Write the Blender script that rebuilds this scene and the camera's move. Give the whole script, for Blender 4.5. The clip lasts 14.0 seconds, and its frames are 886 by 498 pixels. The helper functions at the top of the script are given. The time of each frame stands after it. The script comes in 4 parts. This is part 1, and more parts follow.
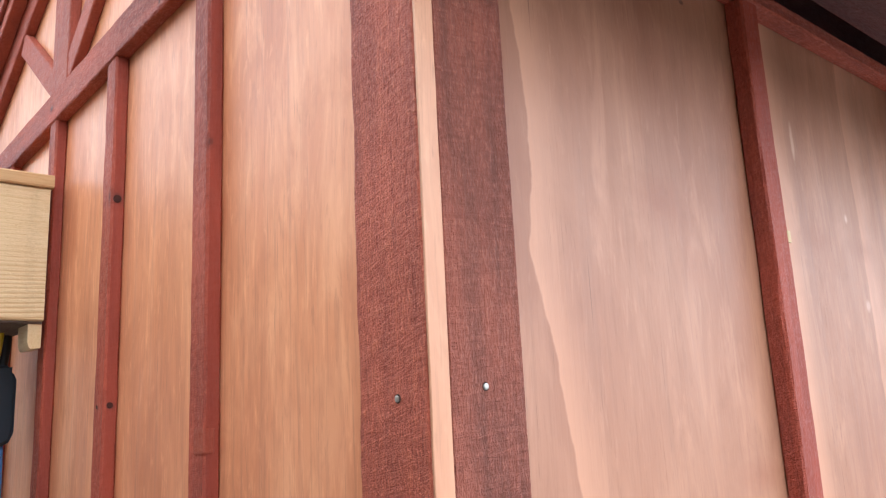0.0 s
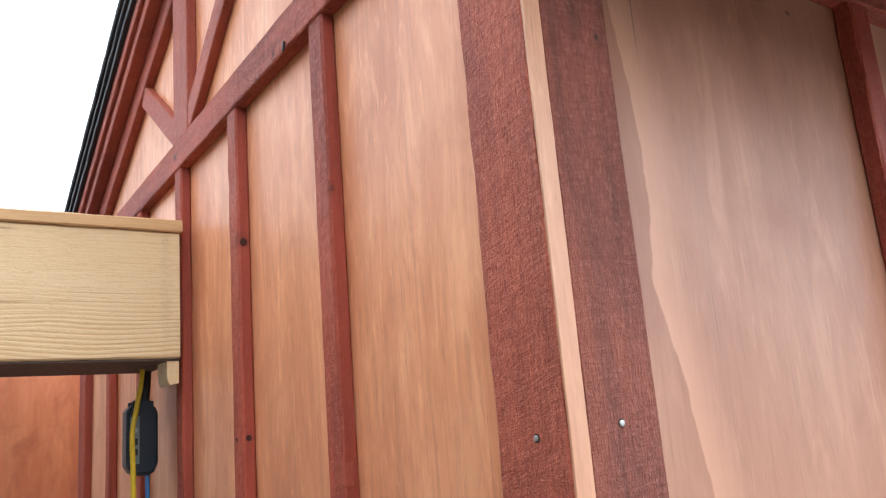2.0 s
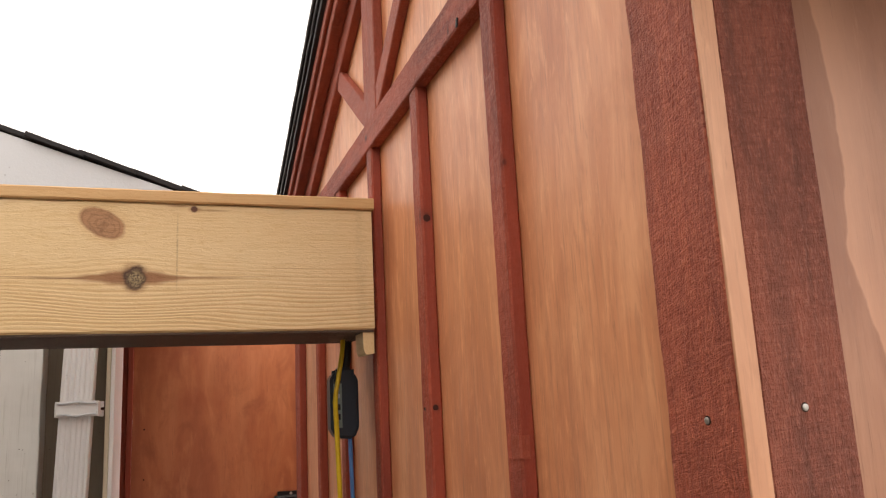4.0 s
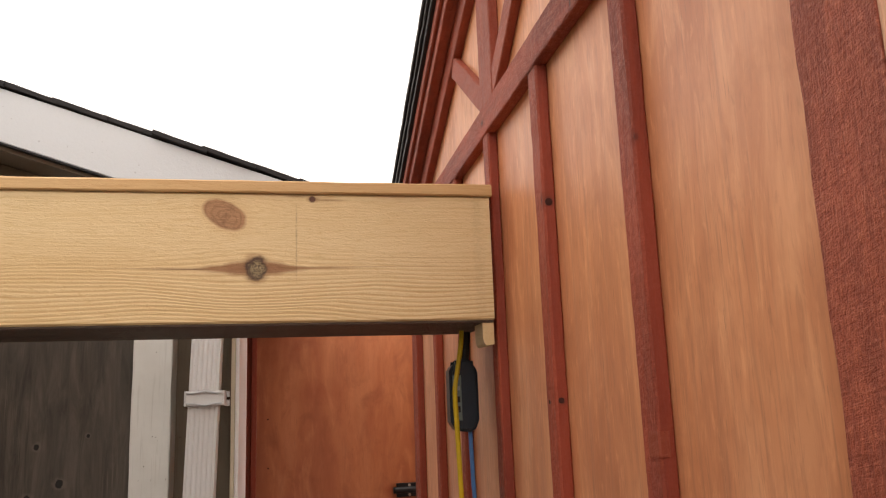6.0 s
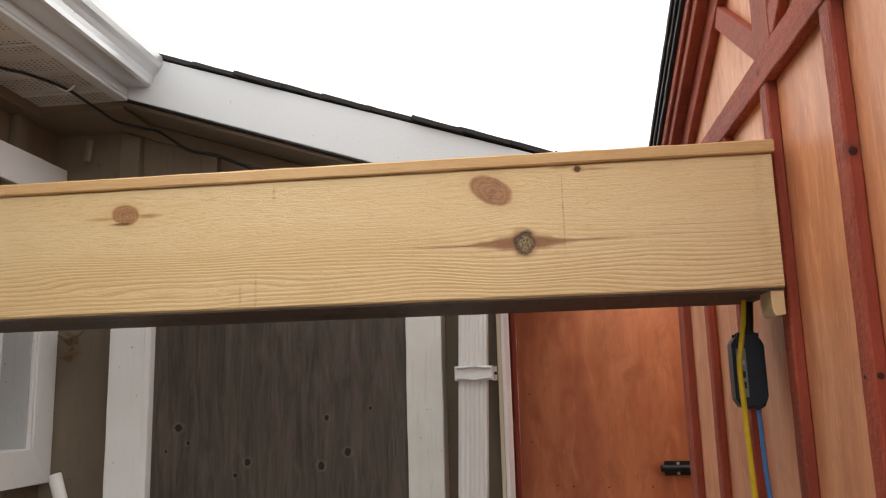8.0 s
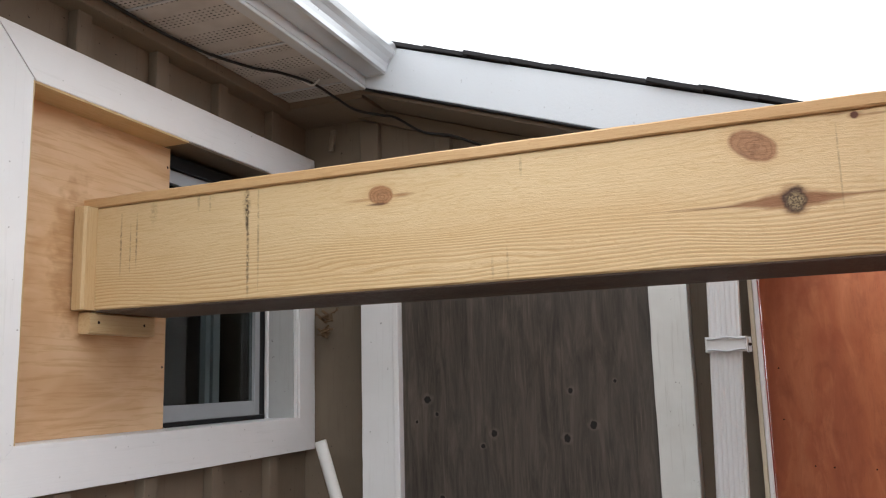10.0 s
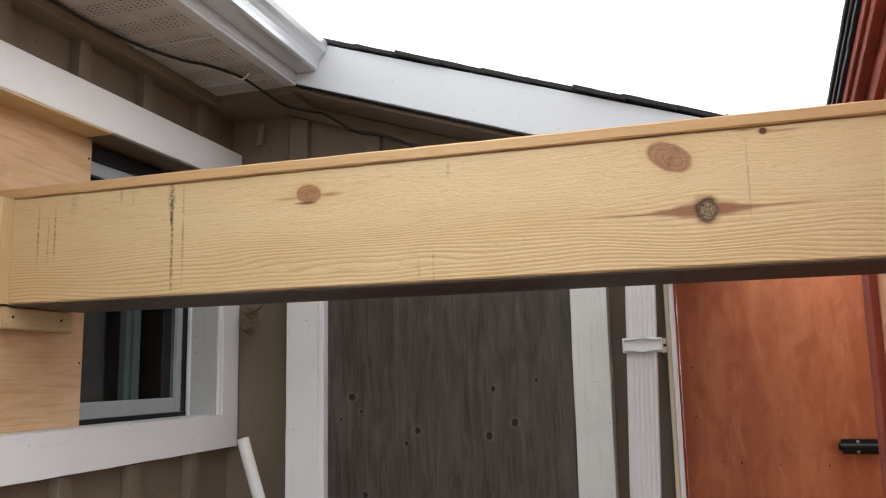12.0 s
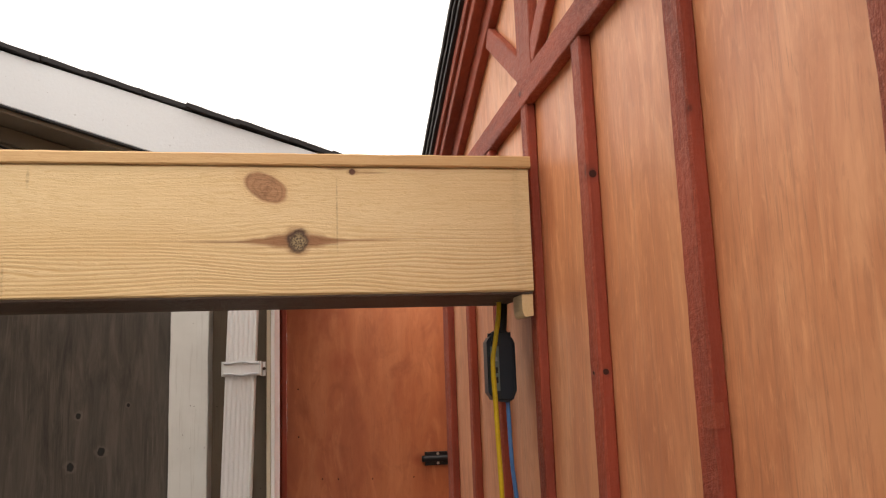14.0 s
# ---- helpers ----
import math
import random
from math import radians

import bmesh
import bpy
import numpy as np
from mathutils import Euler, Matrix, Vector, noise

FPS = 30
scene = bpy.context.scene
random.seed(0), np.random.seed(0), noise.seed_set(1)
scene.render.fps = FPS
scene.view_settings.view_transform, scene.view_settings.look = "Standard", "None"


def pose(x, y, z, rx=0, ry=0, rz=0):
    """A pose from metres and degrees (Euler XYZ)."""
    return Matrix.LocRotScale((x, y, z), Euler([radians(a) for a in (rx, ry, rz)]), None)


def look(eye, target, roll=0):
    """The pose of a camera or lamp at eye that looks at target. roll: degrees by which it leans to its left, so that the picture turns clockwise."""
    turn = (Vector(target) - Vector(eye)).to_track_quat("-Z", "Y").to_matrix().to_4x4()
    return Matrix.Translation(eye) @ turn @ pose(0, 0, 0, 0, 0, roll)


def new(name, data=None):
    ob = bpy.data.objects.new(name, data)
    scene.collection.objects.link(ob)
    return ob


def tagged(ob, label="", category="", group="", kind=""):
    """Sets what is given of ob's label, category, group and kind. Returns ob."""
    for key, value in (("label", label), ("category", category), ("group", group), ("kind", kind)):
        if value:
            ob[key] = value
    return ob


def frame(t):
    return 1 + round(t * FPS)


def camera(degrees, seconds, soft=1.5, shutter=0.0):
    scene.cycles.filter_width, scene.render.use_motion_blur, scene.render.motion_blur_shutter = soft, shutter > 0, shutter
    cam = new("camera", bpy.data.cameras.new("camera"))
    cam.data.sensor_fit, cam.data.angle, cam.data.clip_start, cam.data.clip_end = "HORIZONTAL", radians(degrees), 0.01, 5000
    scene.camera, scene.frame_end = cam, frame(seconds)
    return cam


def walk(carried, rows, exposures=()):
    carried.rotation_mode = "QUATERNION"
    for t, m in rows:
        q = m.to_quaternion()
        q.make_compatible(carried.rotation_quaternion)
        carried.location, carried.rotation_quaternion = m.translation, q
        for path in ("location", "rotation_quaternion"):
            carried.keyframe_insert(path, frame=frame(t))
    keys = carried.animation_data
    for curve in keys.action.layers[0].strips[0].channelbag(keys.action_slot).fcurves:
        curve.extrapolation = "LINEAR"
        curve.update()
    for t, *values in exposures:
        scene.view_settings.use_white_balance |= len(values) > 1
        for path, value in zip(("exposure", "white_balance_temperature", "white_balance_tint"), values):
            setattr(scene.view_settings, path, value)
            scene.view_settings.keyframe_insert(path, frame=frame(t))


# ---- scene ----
cam = camera(57.6, 14.0, 1.2)
PATH = [
    (0, (0.018, 0.05, 1.594), (1.298, 1.531, 2.008), -2.8),
    (0.5, (-0.046, 0.039, 1.612), (1.333, 1.417, 2.058), -3.2),
    (1, (-0.06, 0.033, 1.621), (1.306, 1.416, 2.09), -3.6),
    (1.5, (-0.034, 0.035, 1.622), (1.228, 1.518, 2.079), -4.3),
    (2, (-0.02, 0.04, 1.621), (1.073, 1.657, 2.06), -4.7),
    (2.5, (-0.007, 0.032, 1.625), (0.923, 1.752, 2.041), -4.7),
    (3, (0.001, 0.026, 1.625), (0.811, 1.811, 2.022), -4.0),
    (5.5, (0.023, 0.062, 1.622), (0.488, 1.964, 2.032), -2.2),
    (6, (0.013, 0.081, 1.623), (0.391, 2.004, 2.02), -2.1),
    (6.5, (0.0, 0.098, 1.627), (0.21, 2.049, 2.014), -1.9),
    (7, (-0.006, 0.107, 1.624), (0.037, 2.071, 2.002), -1.7),
    (7.5, (-0.008, 0.114, 1.623), (-0.063, 2.079, 1.99), -1.6),
    (8, (-0.029, 0.12, 1.624), (-0.245, 2.076, 1.982), -1.6),
    (8.5, (-0.064, 0.124, 1.625), (-0.486, 2.049, 1.967), -1.5),
    (9, (-0.083, 0.134, 1.621), (-0.64, 2.027, 1.944), -1.6),
    (9.2, (-0.096, 0.125, 1.613), (-0.689, 2.007, 1.938), -1.7),
    (11.3, (-0.101, 0.122, 1.618), (-0.93, 1.917, 1.915), -0.9),
    (11.5, (-0.113, 0.106, 1.608), (-0.854, 1.938, 1.916), -1.1),
    (12, (-0.088, 0.104, 1.62), (-0.644, 2.001, 1.924), -1.2),
    (12.5, (-0.065, 0.101, 1.623), (-0.331, 2.059, 1.935), -1.5),
    (13, (-0.049, 0.095, 1.627), (0.029, 2.069, 1.941), -1.4),
    (13.5, (-0.034, 0.083, 1.627), (0.213, 2.041, 1.953), -1.8),
    (14, (-0.024, 0.083, 1.626), (0.31, 2.028, 1.953), -2.0),
]
walk(cam, [(t, look(eye, target, roll)) for t, eye, target, roll in PATH],
     [(0.0, 1.85, 5900, 9), (1.0, 1.9, 5800, 7), (2.0, 1.7, 5850, 6), (2.5, 1.6, 6300, 9), (3.0, 1.3, 7300, 14), (5.5, 1.12, 7600, 15), (7.5, 1.09, 7250, 12), (8.5, 1.25, 6700, 9), (9.0, 1.3, 6500, 9), (11.5, 1.3, 6250, 8), (12.5, 1.25, 6850, 11), (14.0, 1.2, 7600, 14)])

# ---- light ----
world = bpy.data.worlds.new("overcast_sky")
scene.world = world
world.use_nodes = True
wn = world.node_tree
sky = wn.nodes.new("ShaderNodeTexSky")
sky.sky_type, sky.sun_disc = "NISHITA", False
sky.sun_elevation, sky.sun_rotation = radians(66), radians(165)
sky.dust_density, sky.air_density = 2.0, 1.0
grey = wn.nodes.new("ShaderNodeHueSaturation")
grey.inputs["Saturation"].default_value = 0.22
wn.links.new(sky.outputs["Color"], grey.inputs["Color"])
cloud = wn.nodes.new("ShaderNodeMix")      # an even cloud deck over most of the clear sky
cloud.data_type = "RGBA"
cloud.inputs[0].default_value = 0.7
cloud.inputs[7].default_value = (6.6, 6.7, 6.8, 1)
wn.links.new(grey.outputs["Color"], cloud.inputs[6])
wn.links.new(cloud.outputs[2], wn.nodes["Background"].inputs["Color"])
wn.nodes["Background"].inputs["Strength"].default_value = 0.15
sun = new("sun", bpy.data.lights.new("sun", "SUN"))
sun.data.energy, sun.data.angle, sun.data.color = 0.5, radians(120), (1.0, 0.98, 0.95)
sun.matrix_world = look((0.65, -2.45, 5.8), (0, 0, 0))

# ---- materials ----


class Mat:
    """A node material with short calls for its nodes."""

    def __init__(self, name, rough=0.6, metal=0.0, spec=0.4):
        self.m = bpy.data.materials.new(name)
        self.m.use_nodes = True
        self.t = self.m.node_tree
        self.b = self.t.nodes["Principled BSDF"]
        self.b.inputs["Roughness"].default_value = rough
        self.b.inputs["Metallic"].default_value = metal
        self.b.inputs["Specular IOR Level"].default_value = spec

    def node(self, kind, **put):
        n = self.t.nodes.new("ShaderNode" + kind)
        for k, v in put.items():
            self.set(n.inputs[int(k[1:])] if k[0] == "i" and k[1:].isdigit() else n.inputs[k], v)
        return n

    def set(self, socket, v):
        if isinstance(v, bpy.types.NodeSocket):
            self.t.links.new(v, socket)
        else:
            socket.default_value = v

    def coords(self, shuffle=0.0):
        tc = self.node("TexCoord").outputs["Object"]
        if not shuffle:
            return tc
        r = self.node("ObjectInfo").outputs["Random"]
        s = self.math("MULTIPLY", r, shuffle)
        c = self.node("CombineXYZ", X=s, Y=s, Z=s).outputs[0]
        return self.vmath("ADD", tc, c)

    def vmath(self, op, a, b):
        n = self.node("VectorMath")
        n.operation = op
        self.set(n.inputs[0], a)
        self.set(n.inputs[1], b)
        return n.outputs["Value"] if op in ("LENGTH", "DISTANCE", "DOT_PRODUCT") else n.outputs["Vector"]

    def math(self, op, a, b=0.0, clamp=False):
        n = self.node("Math")
        n.operation, n.use_clamp = op, clamp
        self.set(n.inputs[0], a)
        self.set(n.inputs[1], b)
        return n.outputs[0]

    def noise(self, v, scale, detail=3.0, rough=0.55, warp=0.0):
        p = self.vmath("MULTIPLY", v, scale)
        return self.node("TexNoise", Vector=p, Scale=1.0, Detail=detail, Roughness=rough, Distortion=warp).outputs["Fac"]

    def ramp(self, f, *stops):
        n = self.node("ValToRGB", Fac=f)
        e = n.color_ramp.elements
        while len(e) < len(stops):
            e.new(0.5)
        for el, (p, c) in zip(e, stops):
            el.position = p
            el.color = (*c, 1) if isinstance(c, tuple) else (c, c, c, 1)
        return n.outputs["Color"]

    def mix(self, f, a, b, how="MIX"):
        n = self.node("Mix")
        n.data_type, n.blend_type = "RGBA", how
        self.set(n.inputs[0], f)
        for s, v in ((n.inputs[6], a), (n.inputs[7], b)):
            self.set(s, (*v, 1) if isinstance(v, tuple) else v)
        return n.outputs[2]

    def spot(self, v, c, r, lo=0.85, hi=1.1, ragged=0.25, fine=60.0):
        """1 inside an ellipsoid with a ragged rim, 0 outside."""
        d = self.vmath("LENGTH", self.vmath("MULTIPLY", self.vmath("SUBTRACT", v, c), tuple(1 / q for q in r)), (0, 0, 0))
        d = self.math("ADD", d, self.math("MULTIPLY", self.math("SUBTRACT", self.noise(v, (fine,) * 3, 2), 0.5), ragged * 2))
        n = self.node("MapRange", Value=d)
        n.inputs[1].default_value, n.inputs[2].default_value = lo, hi
        n.inputs[3].default_value, n.inputs[4].default_value = 1.0, 0.0
        return n.outputs[0]

    def done(self, colour, bump=None, strength=0.3, depth=0.002, rough=None):
        self.set(self.b.inputs["Base Color"], (*colour, 1) if isinstance(colour, tuple) else colour)
        if bump is not None:
            n = self.node("Bump", Strength=strength, Distance=depth, Height=bump)
            self.set(self.b.inputs["Normal"], n.outputs[0])
        if rough is not None:
            self.set(self.b.inputs["Roughness"], rough)
        return self.m


def along(axis, thin, long):
    """Noise scale that runs along one axis."""
    return tuple(long if a == axis else thin for a in "xyz")


def stained_board(name, axis, deep, pale, saw=1.0, knots=(), slant=0.24, sides=False):
    """Rough-sawn board under red stain: torn fibres along the grain, slanting saw tears, knots; relief shading painted
    as dark hollows and pale ridges.
    sides: the edges that face along y are planed smooth, with shade mixed into their colour."""
    h = Mat(name, 0.5, spec=0.5)
    u, v = h.coords(), h.coords(7.0)
    g = h.noise(v, along(axis, 90, 5), 4, 0.6, 0.3)
    big = h.noise(v, along(axis, 11, 3.0), 4, 0.6)
    fibre = h.noise(v, along(axis, 480, 105), 3, 0.65, 0.7)
    pebble = h.noise(v, along(axis, 300, 210), 3, 0.6, 1.0)
    tilt = h.node("Mapping", Vector=v)
    tilt.inputs["Rotation"].default_value = (slant, slant, 0.0)
    tear = h.noise(tilt.outputs[0], along(axis, 42, 270), 4, 0.66, 1.1)
    relief = h.math("ADD", h.math("MULTIPLY", fibre, 0.48), h.math("ADD", h.math("MULTIPLY", tear, 0.30), h.math("MULTIPLY", pebble, 0.22)))
    rough = saw
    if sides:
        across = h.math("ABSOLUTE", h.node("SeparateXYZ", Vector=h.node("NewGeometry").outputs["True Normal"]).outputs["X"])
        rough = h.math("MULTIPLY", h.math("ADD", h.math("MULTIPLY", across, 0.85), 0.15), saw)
    c = h.ramp(g, (0.25, deep), (0.75, pale))
    c = h.mix(h.ramp(big, (0.40, 0.0), (0.70, 0.5)), c, tuple(min(1, q * 1.35) for q in pale))
    c = h.mix(h.ramp(big, (0.28, 0.5), (0.44, 0.0)), c, tuple(q * 0.75 for q in deep))
    # relief shading put into the colour: hollows darkened, ridges paled
    c = h.mix(h.math("MULTIPLY", h.ramp(relief, (0.40, 0.42), (0.50, 0.0)), rough), c, tuple(q * 0.55 for q in deep))
    c = h.mix(h.math("MULTIPLY", h.ramp(relief, (0.52, 0.0), (0.64, 0.6)), rough), c, (min(1, pale[0] * 1.45), pale[1] * 1.75, pale[2] * 1.75))
    for centre, size in knots:
        c = h.mix(h.math("MULTIPLY", h.spot(u, centre, tuple(q * 1.6 for q in size), 0.4, 1.1, 0.3), 0.4), c, tuple(q * 0.6 for q in deep))
        c = h.mix(h.math("MULTIPLY", h.spot(u, centre, tuple(q * 0.75 for q in size), 0.5, 1.05, 0.35, 110.0), 0.85), c, (0.060, 0.013, 0.008))
    height = h.math("ADD", h.math("MULTIPLY", g, 0.25), h.math("MULTIPLY", h.math("MULTIPLY", relief, 2.0), rough))
    # shade of the planed edges, mixed into their colour as a darker red
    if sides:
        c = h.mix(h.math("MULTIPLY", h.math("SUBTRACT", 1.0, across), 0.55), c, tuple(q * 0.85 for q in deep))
    return h.done(c, height, 1.0, 0.0048, h.ramp(relief, (0.40, 0.75), (0.62, 0.46)))


def stained_ply(name, axis, dark, mid, pale, bands=(), spots=(), blotch=0.5, lines=1.0, cracks=(), drip_glints=()):
    """Plywood face veneer under thin stain: soft upright figure, patchy pores, sap bands, smudged knots."""
    h = Mat(name, 0.4, spec=0.6)
    v = h.coords()
    broad = h.noise(v, along(axis, 6, 1.7), 4, 0.6, 0.6)
    grain = h.noise(v, along(axis, 75, 3.2), 4, 0.62, 0.5)
    streak = h.noise(v, along(axis, 20, 4.2), 4, 0.62, 1.0)
    fine = h.noise(v, along(axis, 300, 7), 3, 0.6, 0.2)
    blot = h.noise(v, along(axis, 10, 6.5), 5, 0.66, 0.6)
    patch = h.noise(v, along(axis, 9, 2.2), 3)
    c = h.ramp(broad, (0.30, dark), (0.5, mid), (0.70, pale))
    c = h.mix(h.ramp(streak, (0.52, 0.0), (0.72, 0.7)), c, tuple(min(1, q * 1.10) for q in pale))
    c = h.mix(h.ramp(streak, (0.28, 0.4), (0.46, 0.0)), c, tuple(q * 0.88 for q in dark))
    some = h.ramp(patch, (0.38, 0.15), (0.62, 1.0))
    c = h.mix(h.math("MULTIPLY", h.ramp(grain, (0.30, 0.40 * lines), (0.46, 0.0)), some), c, tuple(q * 0.72 for q in dark))
    c = h.mix(h.math("MULTIPLY", h.ramp(fine, (0.30, 0.35 * lines), (0.46, 0.0)), some), c, tuple(q * 0.55 for q in dark))
    c = h.mix(h.ramp(blot, (0.50, 0.0), (0.74, blotch)), c, tuple(q * 0.80 for q in dark))
    fleck = h.noise(v, along(axis, 105, 20), 4, 0.65, 0.6)
    c = h.mix(h.ramp(fleck, (0.56, 0.0), (0.72, 0.45 * lines)), c, tuple(min(1, q * 1.15) for q in pale))
    c = h.mix(h.ramp(fleck, (0.28, 0.45 * lines), (0.44, 0.0)), c, tuple(q * 0.8 for q in dark))
    pore = h.noise(v, along(axis, 520, 22), 2, 0.6)
    c = h.mix(h.math("MULTIPLY", h.ramp(pore, (0.26, 0.55), (0.36, 0.0)), some), c, tuple(q * 0.45 for q in dark))
    sep = h.node("SeparateXYZ", Vector=v)
    for x0, sway, wide, amount, dull in bands:
        if isinstance(x0, tuple):
            # a wandering sap line: its place across the sheet at heights from 1.4 to 2.2 m
            height = h.math("DIVIDE", h.math("SUBTRACT", sep.outputs["Z"], 1.4), 0.8)
            x0 = h.math("ADD", h.math("MULTIPLY", h.ramp(height, *x0), 0.2), 0.45)
        edge = h.math("SUBTRACT", sep.outputs["X"], x0)
        edge = h.math("SUBTRACT", edge, h.math("MULTIPLY", h.math("SUBTRACT", h.noise(v, (0, 0, 3.2), 2, 0.4), 0.5), sway))
        edge = h.math("SUBTRACT", edge, h.math("MULTIPLY", h.math("SUBTRACT", h.noise(v, (0, 0, 38), 2, 0.5), 0.5), 0.008))
        rise = h.node("MapRange", Value=edge)
        rise.inputs[1].default_value, rise.inputs[2].default_value = -0.001, 0.0015
        fall = h.node("MapRange", Value=edge)
        fall.inputs[1].default_value, fall.inputs[2].default_value = 0.002, wide
        fall.inputs[3].default_value, fall.inputs[4].default_value = 1.0, 0.0
        c = h.mix(h.math("MULTIPLY", h.math("MULTIPLY", rise.outputs[0], fall.outputs[0]), amount), c, tuple(min(1, q * 1.28) for q in pale))
        before = h.node("MapRange", Value=edge)
        before.inputs[1].default_value, before.inputs[2].default_value = -0.07, 0.0
        c = h.mix(h.math("MULTIPLY", h.math("MULTIPLY", before.outputs[0], h.math("SUBTRACT", 1.0, rise.outputs[0])), dull), c, dark)
    for centre, size, amount in spots:
        m = h.spot(v, centre, size, 0.1, 1.2, 0.45, 28.0)
        c = h.mix(h.math("MULTIPLY", m, amount), c, (dark[0] * 0.88, dark[1] * 0.66, dark[2] * 0.52))
    # pale strokes: shine on stain runs painted into the colour, and small scuffs
    for centre, size, amount in drip_glints:
        m = h.spot(v, centre, size, 0.4, 1.0, 0.5, 45.0)
        c = h.mix(h.math("MULTIPLY", m, amount), c, (0.74, 0.54, 0.41))
    for centre, size, amount in cracks:
        m = h.spot(v, centre, size, 0.5, 1.0, 0.3, 40.0)
        c = h.mix(h.math("MULTIPLY", m, amount), c, (0.10, 0.04, 0.025))
    r = h.ramp(h.math("ADD", h.math("MULTIPLY", grain, 0.5), h.math("MULTIPLY", blot, 0.5)), (0.35, 0.40), (0.65, 0.54))
    return h.done(c, h.math("ADD", grain, h.math("MULTIPLY", fine, 0.4)), 0.2, 0.001, r)


RED_D, RED_P = (0.215, 0.027, 0.013), (0.44, 0.074, 0.032)
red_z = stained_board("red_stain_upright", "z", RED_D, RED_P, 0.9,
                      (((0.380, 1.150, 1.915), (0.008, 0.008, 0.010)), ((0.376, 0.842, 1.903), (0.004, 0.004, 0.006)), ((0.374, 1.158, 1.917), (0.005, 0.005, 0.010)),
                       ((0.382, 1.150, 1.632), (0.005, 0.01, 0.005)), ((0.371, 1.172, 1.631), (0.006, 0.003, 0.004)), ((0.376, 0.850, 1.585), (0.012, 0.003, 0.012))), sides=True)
red_x = stained_board("red_stain_along_x", "x", RED_D, RED_P)
red_y = stained_board("red_stain_along_y", "y", RED_D, RED_P, 1.0, (((0.369, 0.985, 2.134), (0.01, 0.004, 0.009)), ((0.369, 1.47, 2.15), (0.01, 0.010, 0.007)), ((0.369, 1.98, 2.135), (0.01, 0.012, 0.006))))
red_corner = stained_board("red_stain_rough_sawn", "z", (0.23, 0.039, 0.021), (0.50, 0.108, 0.053), 1.0)
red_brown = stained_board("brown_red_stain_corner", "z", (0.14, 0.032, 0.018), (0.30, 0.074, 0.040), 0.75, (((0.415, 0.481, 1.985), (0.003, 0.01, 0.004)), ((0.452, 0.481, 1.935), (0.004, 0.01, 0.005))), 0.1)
red_smooth = stained_board("red_stain_smooth", "y", (0.20, 0.030, 0.014), (0.34, 0.065, 0.030), 0.45)
red_post = stained_board("red_stain_post", "z", (0.20, 0.030, 0.014), (0.34, 0.065, 0.030), 0.45)
ply_gable = stained_ply("stained_plywood_gable", "z", (0.50, 0.175, 0.078), (0.65, 0.266, 0.128), (0.76, 0.375, 0.20), blotch=0.4, lines=1.0)
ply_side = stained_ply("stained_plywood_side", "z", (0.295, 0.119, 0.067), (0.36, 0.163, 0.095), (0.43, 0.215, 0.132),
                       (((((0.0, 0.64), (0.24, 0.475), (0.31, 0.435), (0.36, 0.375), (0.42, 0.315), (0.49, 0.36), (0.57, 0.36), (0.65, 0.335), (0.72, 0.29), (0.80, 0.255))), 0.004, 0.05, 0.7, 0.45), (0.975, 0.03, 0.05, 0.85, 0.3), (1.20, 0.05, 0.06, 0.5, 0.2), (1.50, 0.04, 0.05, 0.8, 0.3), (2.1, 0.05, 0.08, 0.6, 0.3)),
                       (((0.715, 0.51, 1.80), (0.045, 0.1, 0.028), 0.5), ((0.85, 0.51, 1.52), (0.04, 0.1, 0.02), 0.4), ((0.76, 0.51, 1.74), (0.02, 0.1, 0.03), 0.3),
                        ((1.06, 0.51, 1.80), (0.05, 0.1, 0.018), 0.4), ((1.20, 0.51, 1.80), (0.05, 0.1, 0.018), 0.35)), 0.35, 0.7,
                       (((0.536, 0.51, 2.02), (0.0012, 0.1, 0.10), 0.6), ((0.80, 0.51, 2.055), (0.006, 0.1, 0.004), 0.9), ((0.59, 0.51, 1.70), (0.001, 0.1, 0.04), 0.4), ((0.69, 0.51, 1.63), (0.001, 0.1, 0.03), 0.3)),
                       (((1.03, 0.51, 1.93), (0.005, 0.1, 0.030), 0.4), ((1.16, 0.51, 1.84), (0.006, 0.1, 0.008), 0.4), ((1.19, 0.51, 1.72), (0.008, 0.1, 0.01), 0.3)))
ply_gate = stained_ply("orange_stained_plywood", "z", (0.34, 0.080, 0.026), (0.45, 0.125, 0.042), (0.54, 0.185, 0.072),
                       (), (((-0.02, 3.28, 1.95), (0.14, 0.2, 0.16), 0.7), ((0.12, 3.28, 1.72), (0.10, 0.2, 0.05), 0.4), ((0.30, 3.28, 1.62), (0.06, 0.2, 0.10), 0.3), ((0.40, 3.28, 1.335), (0.03, 0.2, 0.025), 0.8)), 0.75, 0.3)


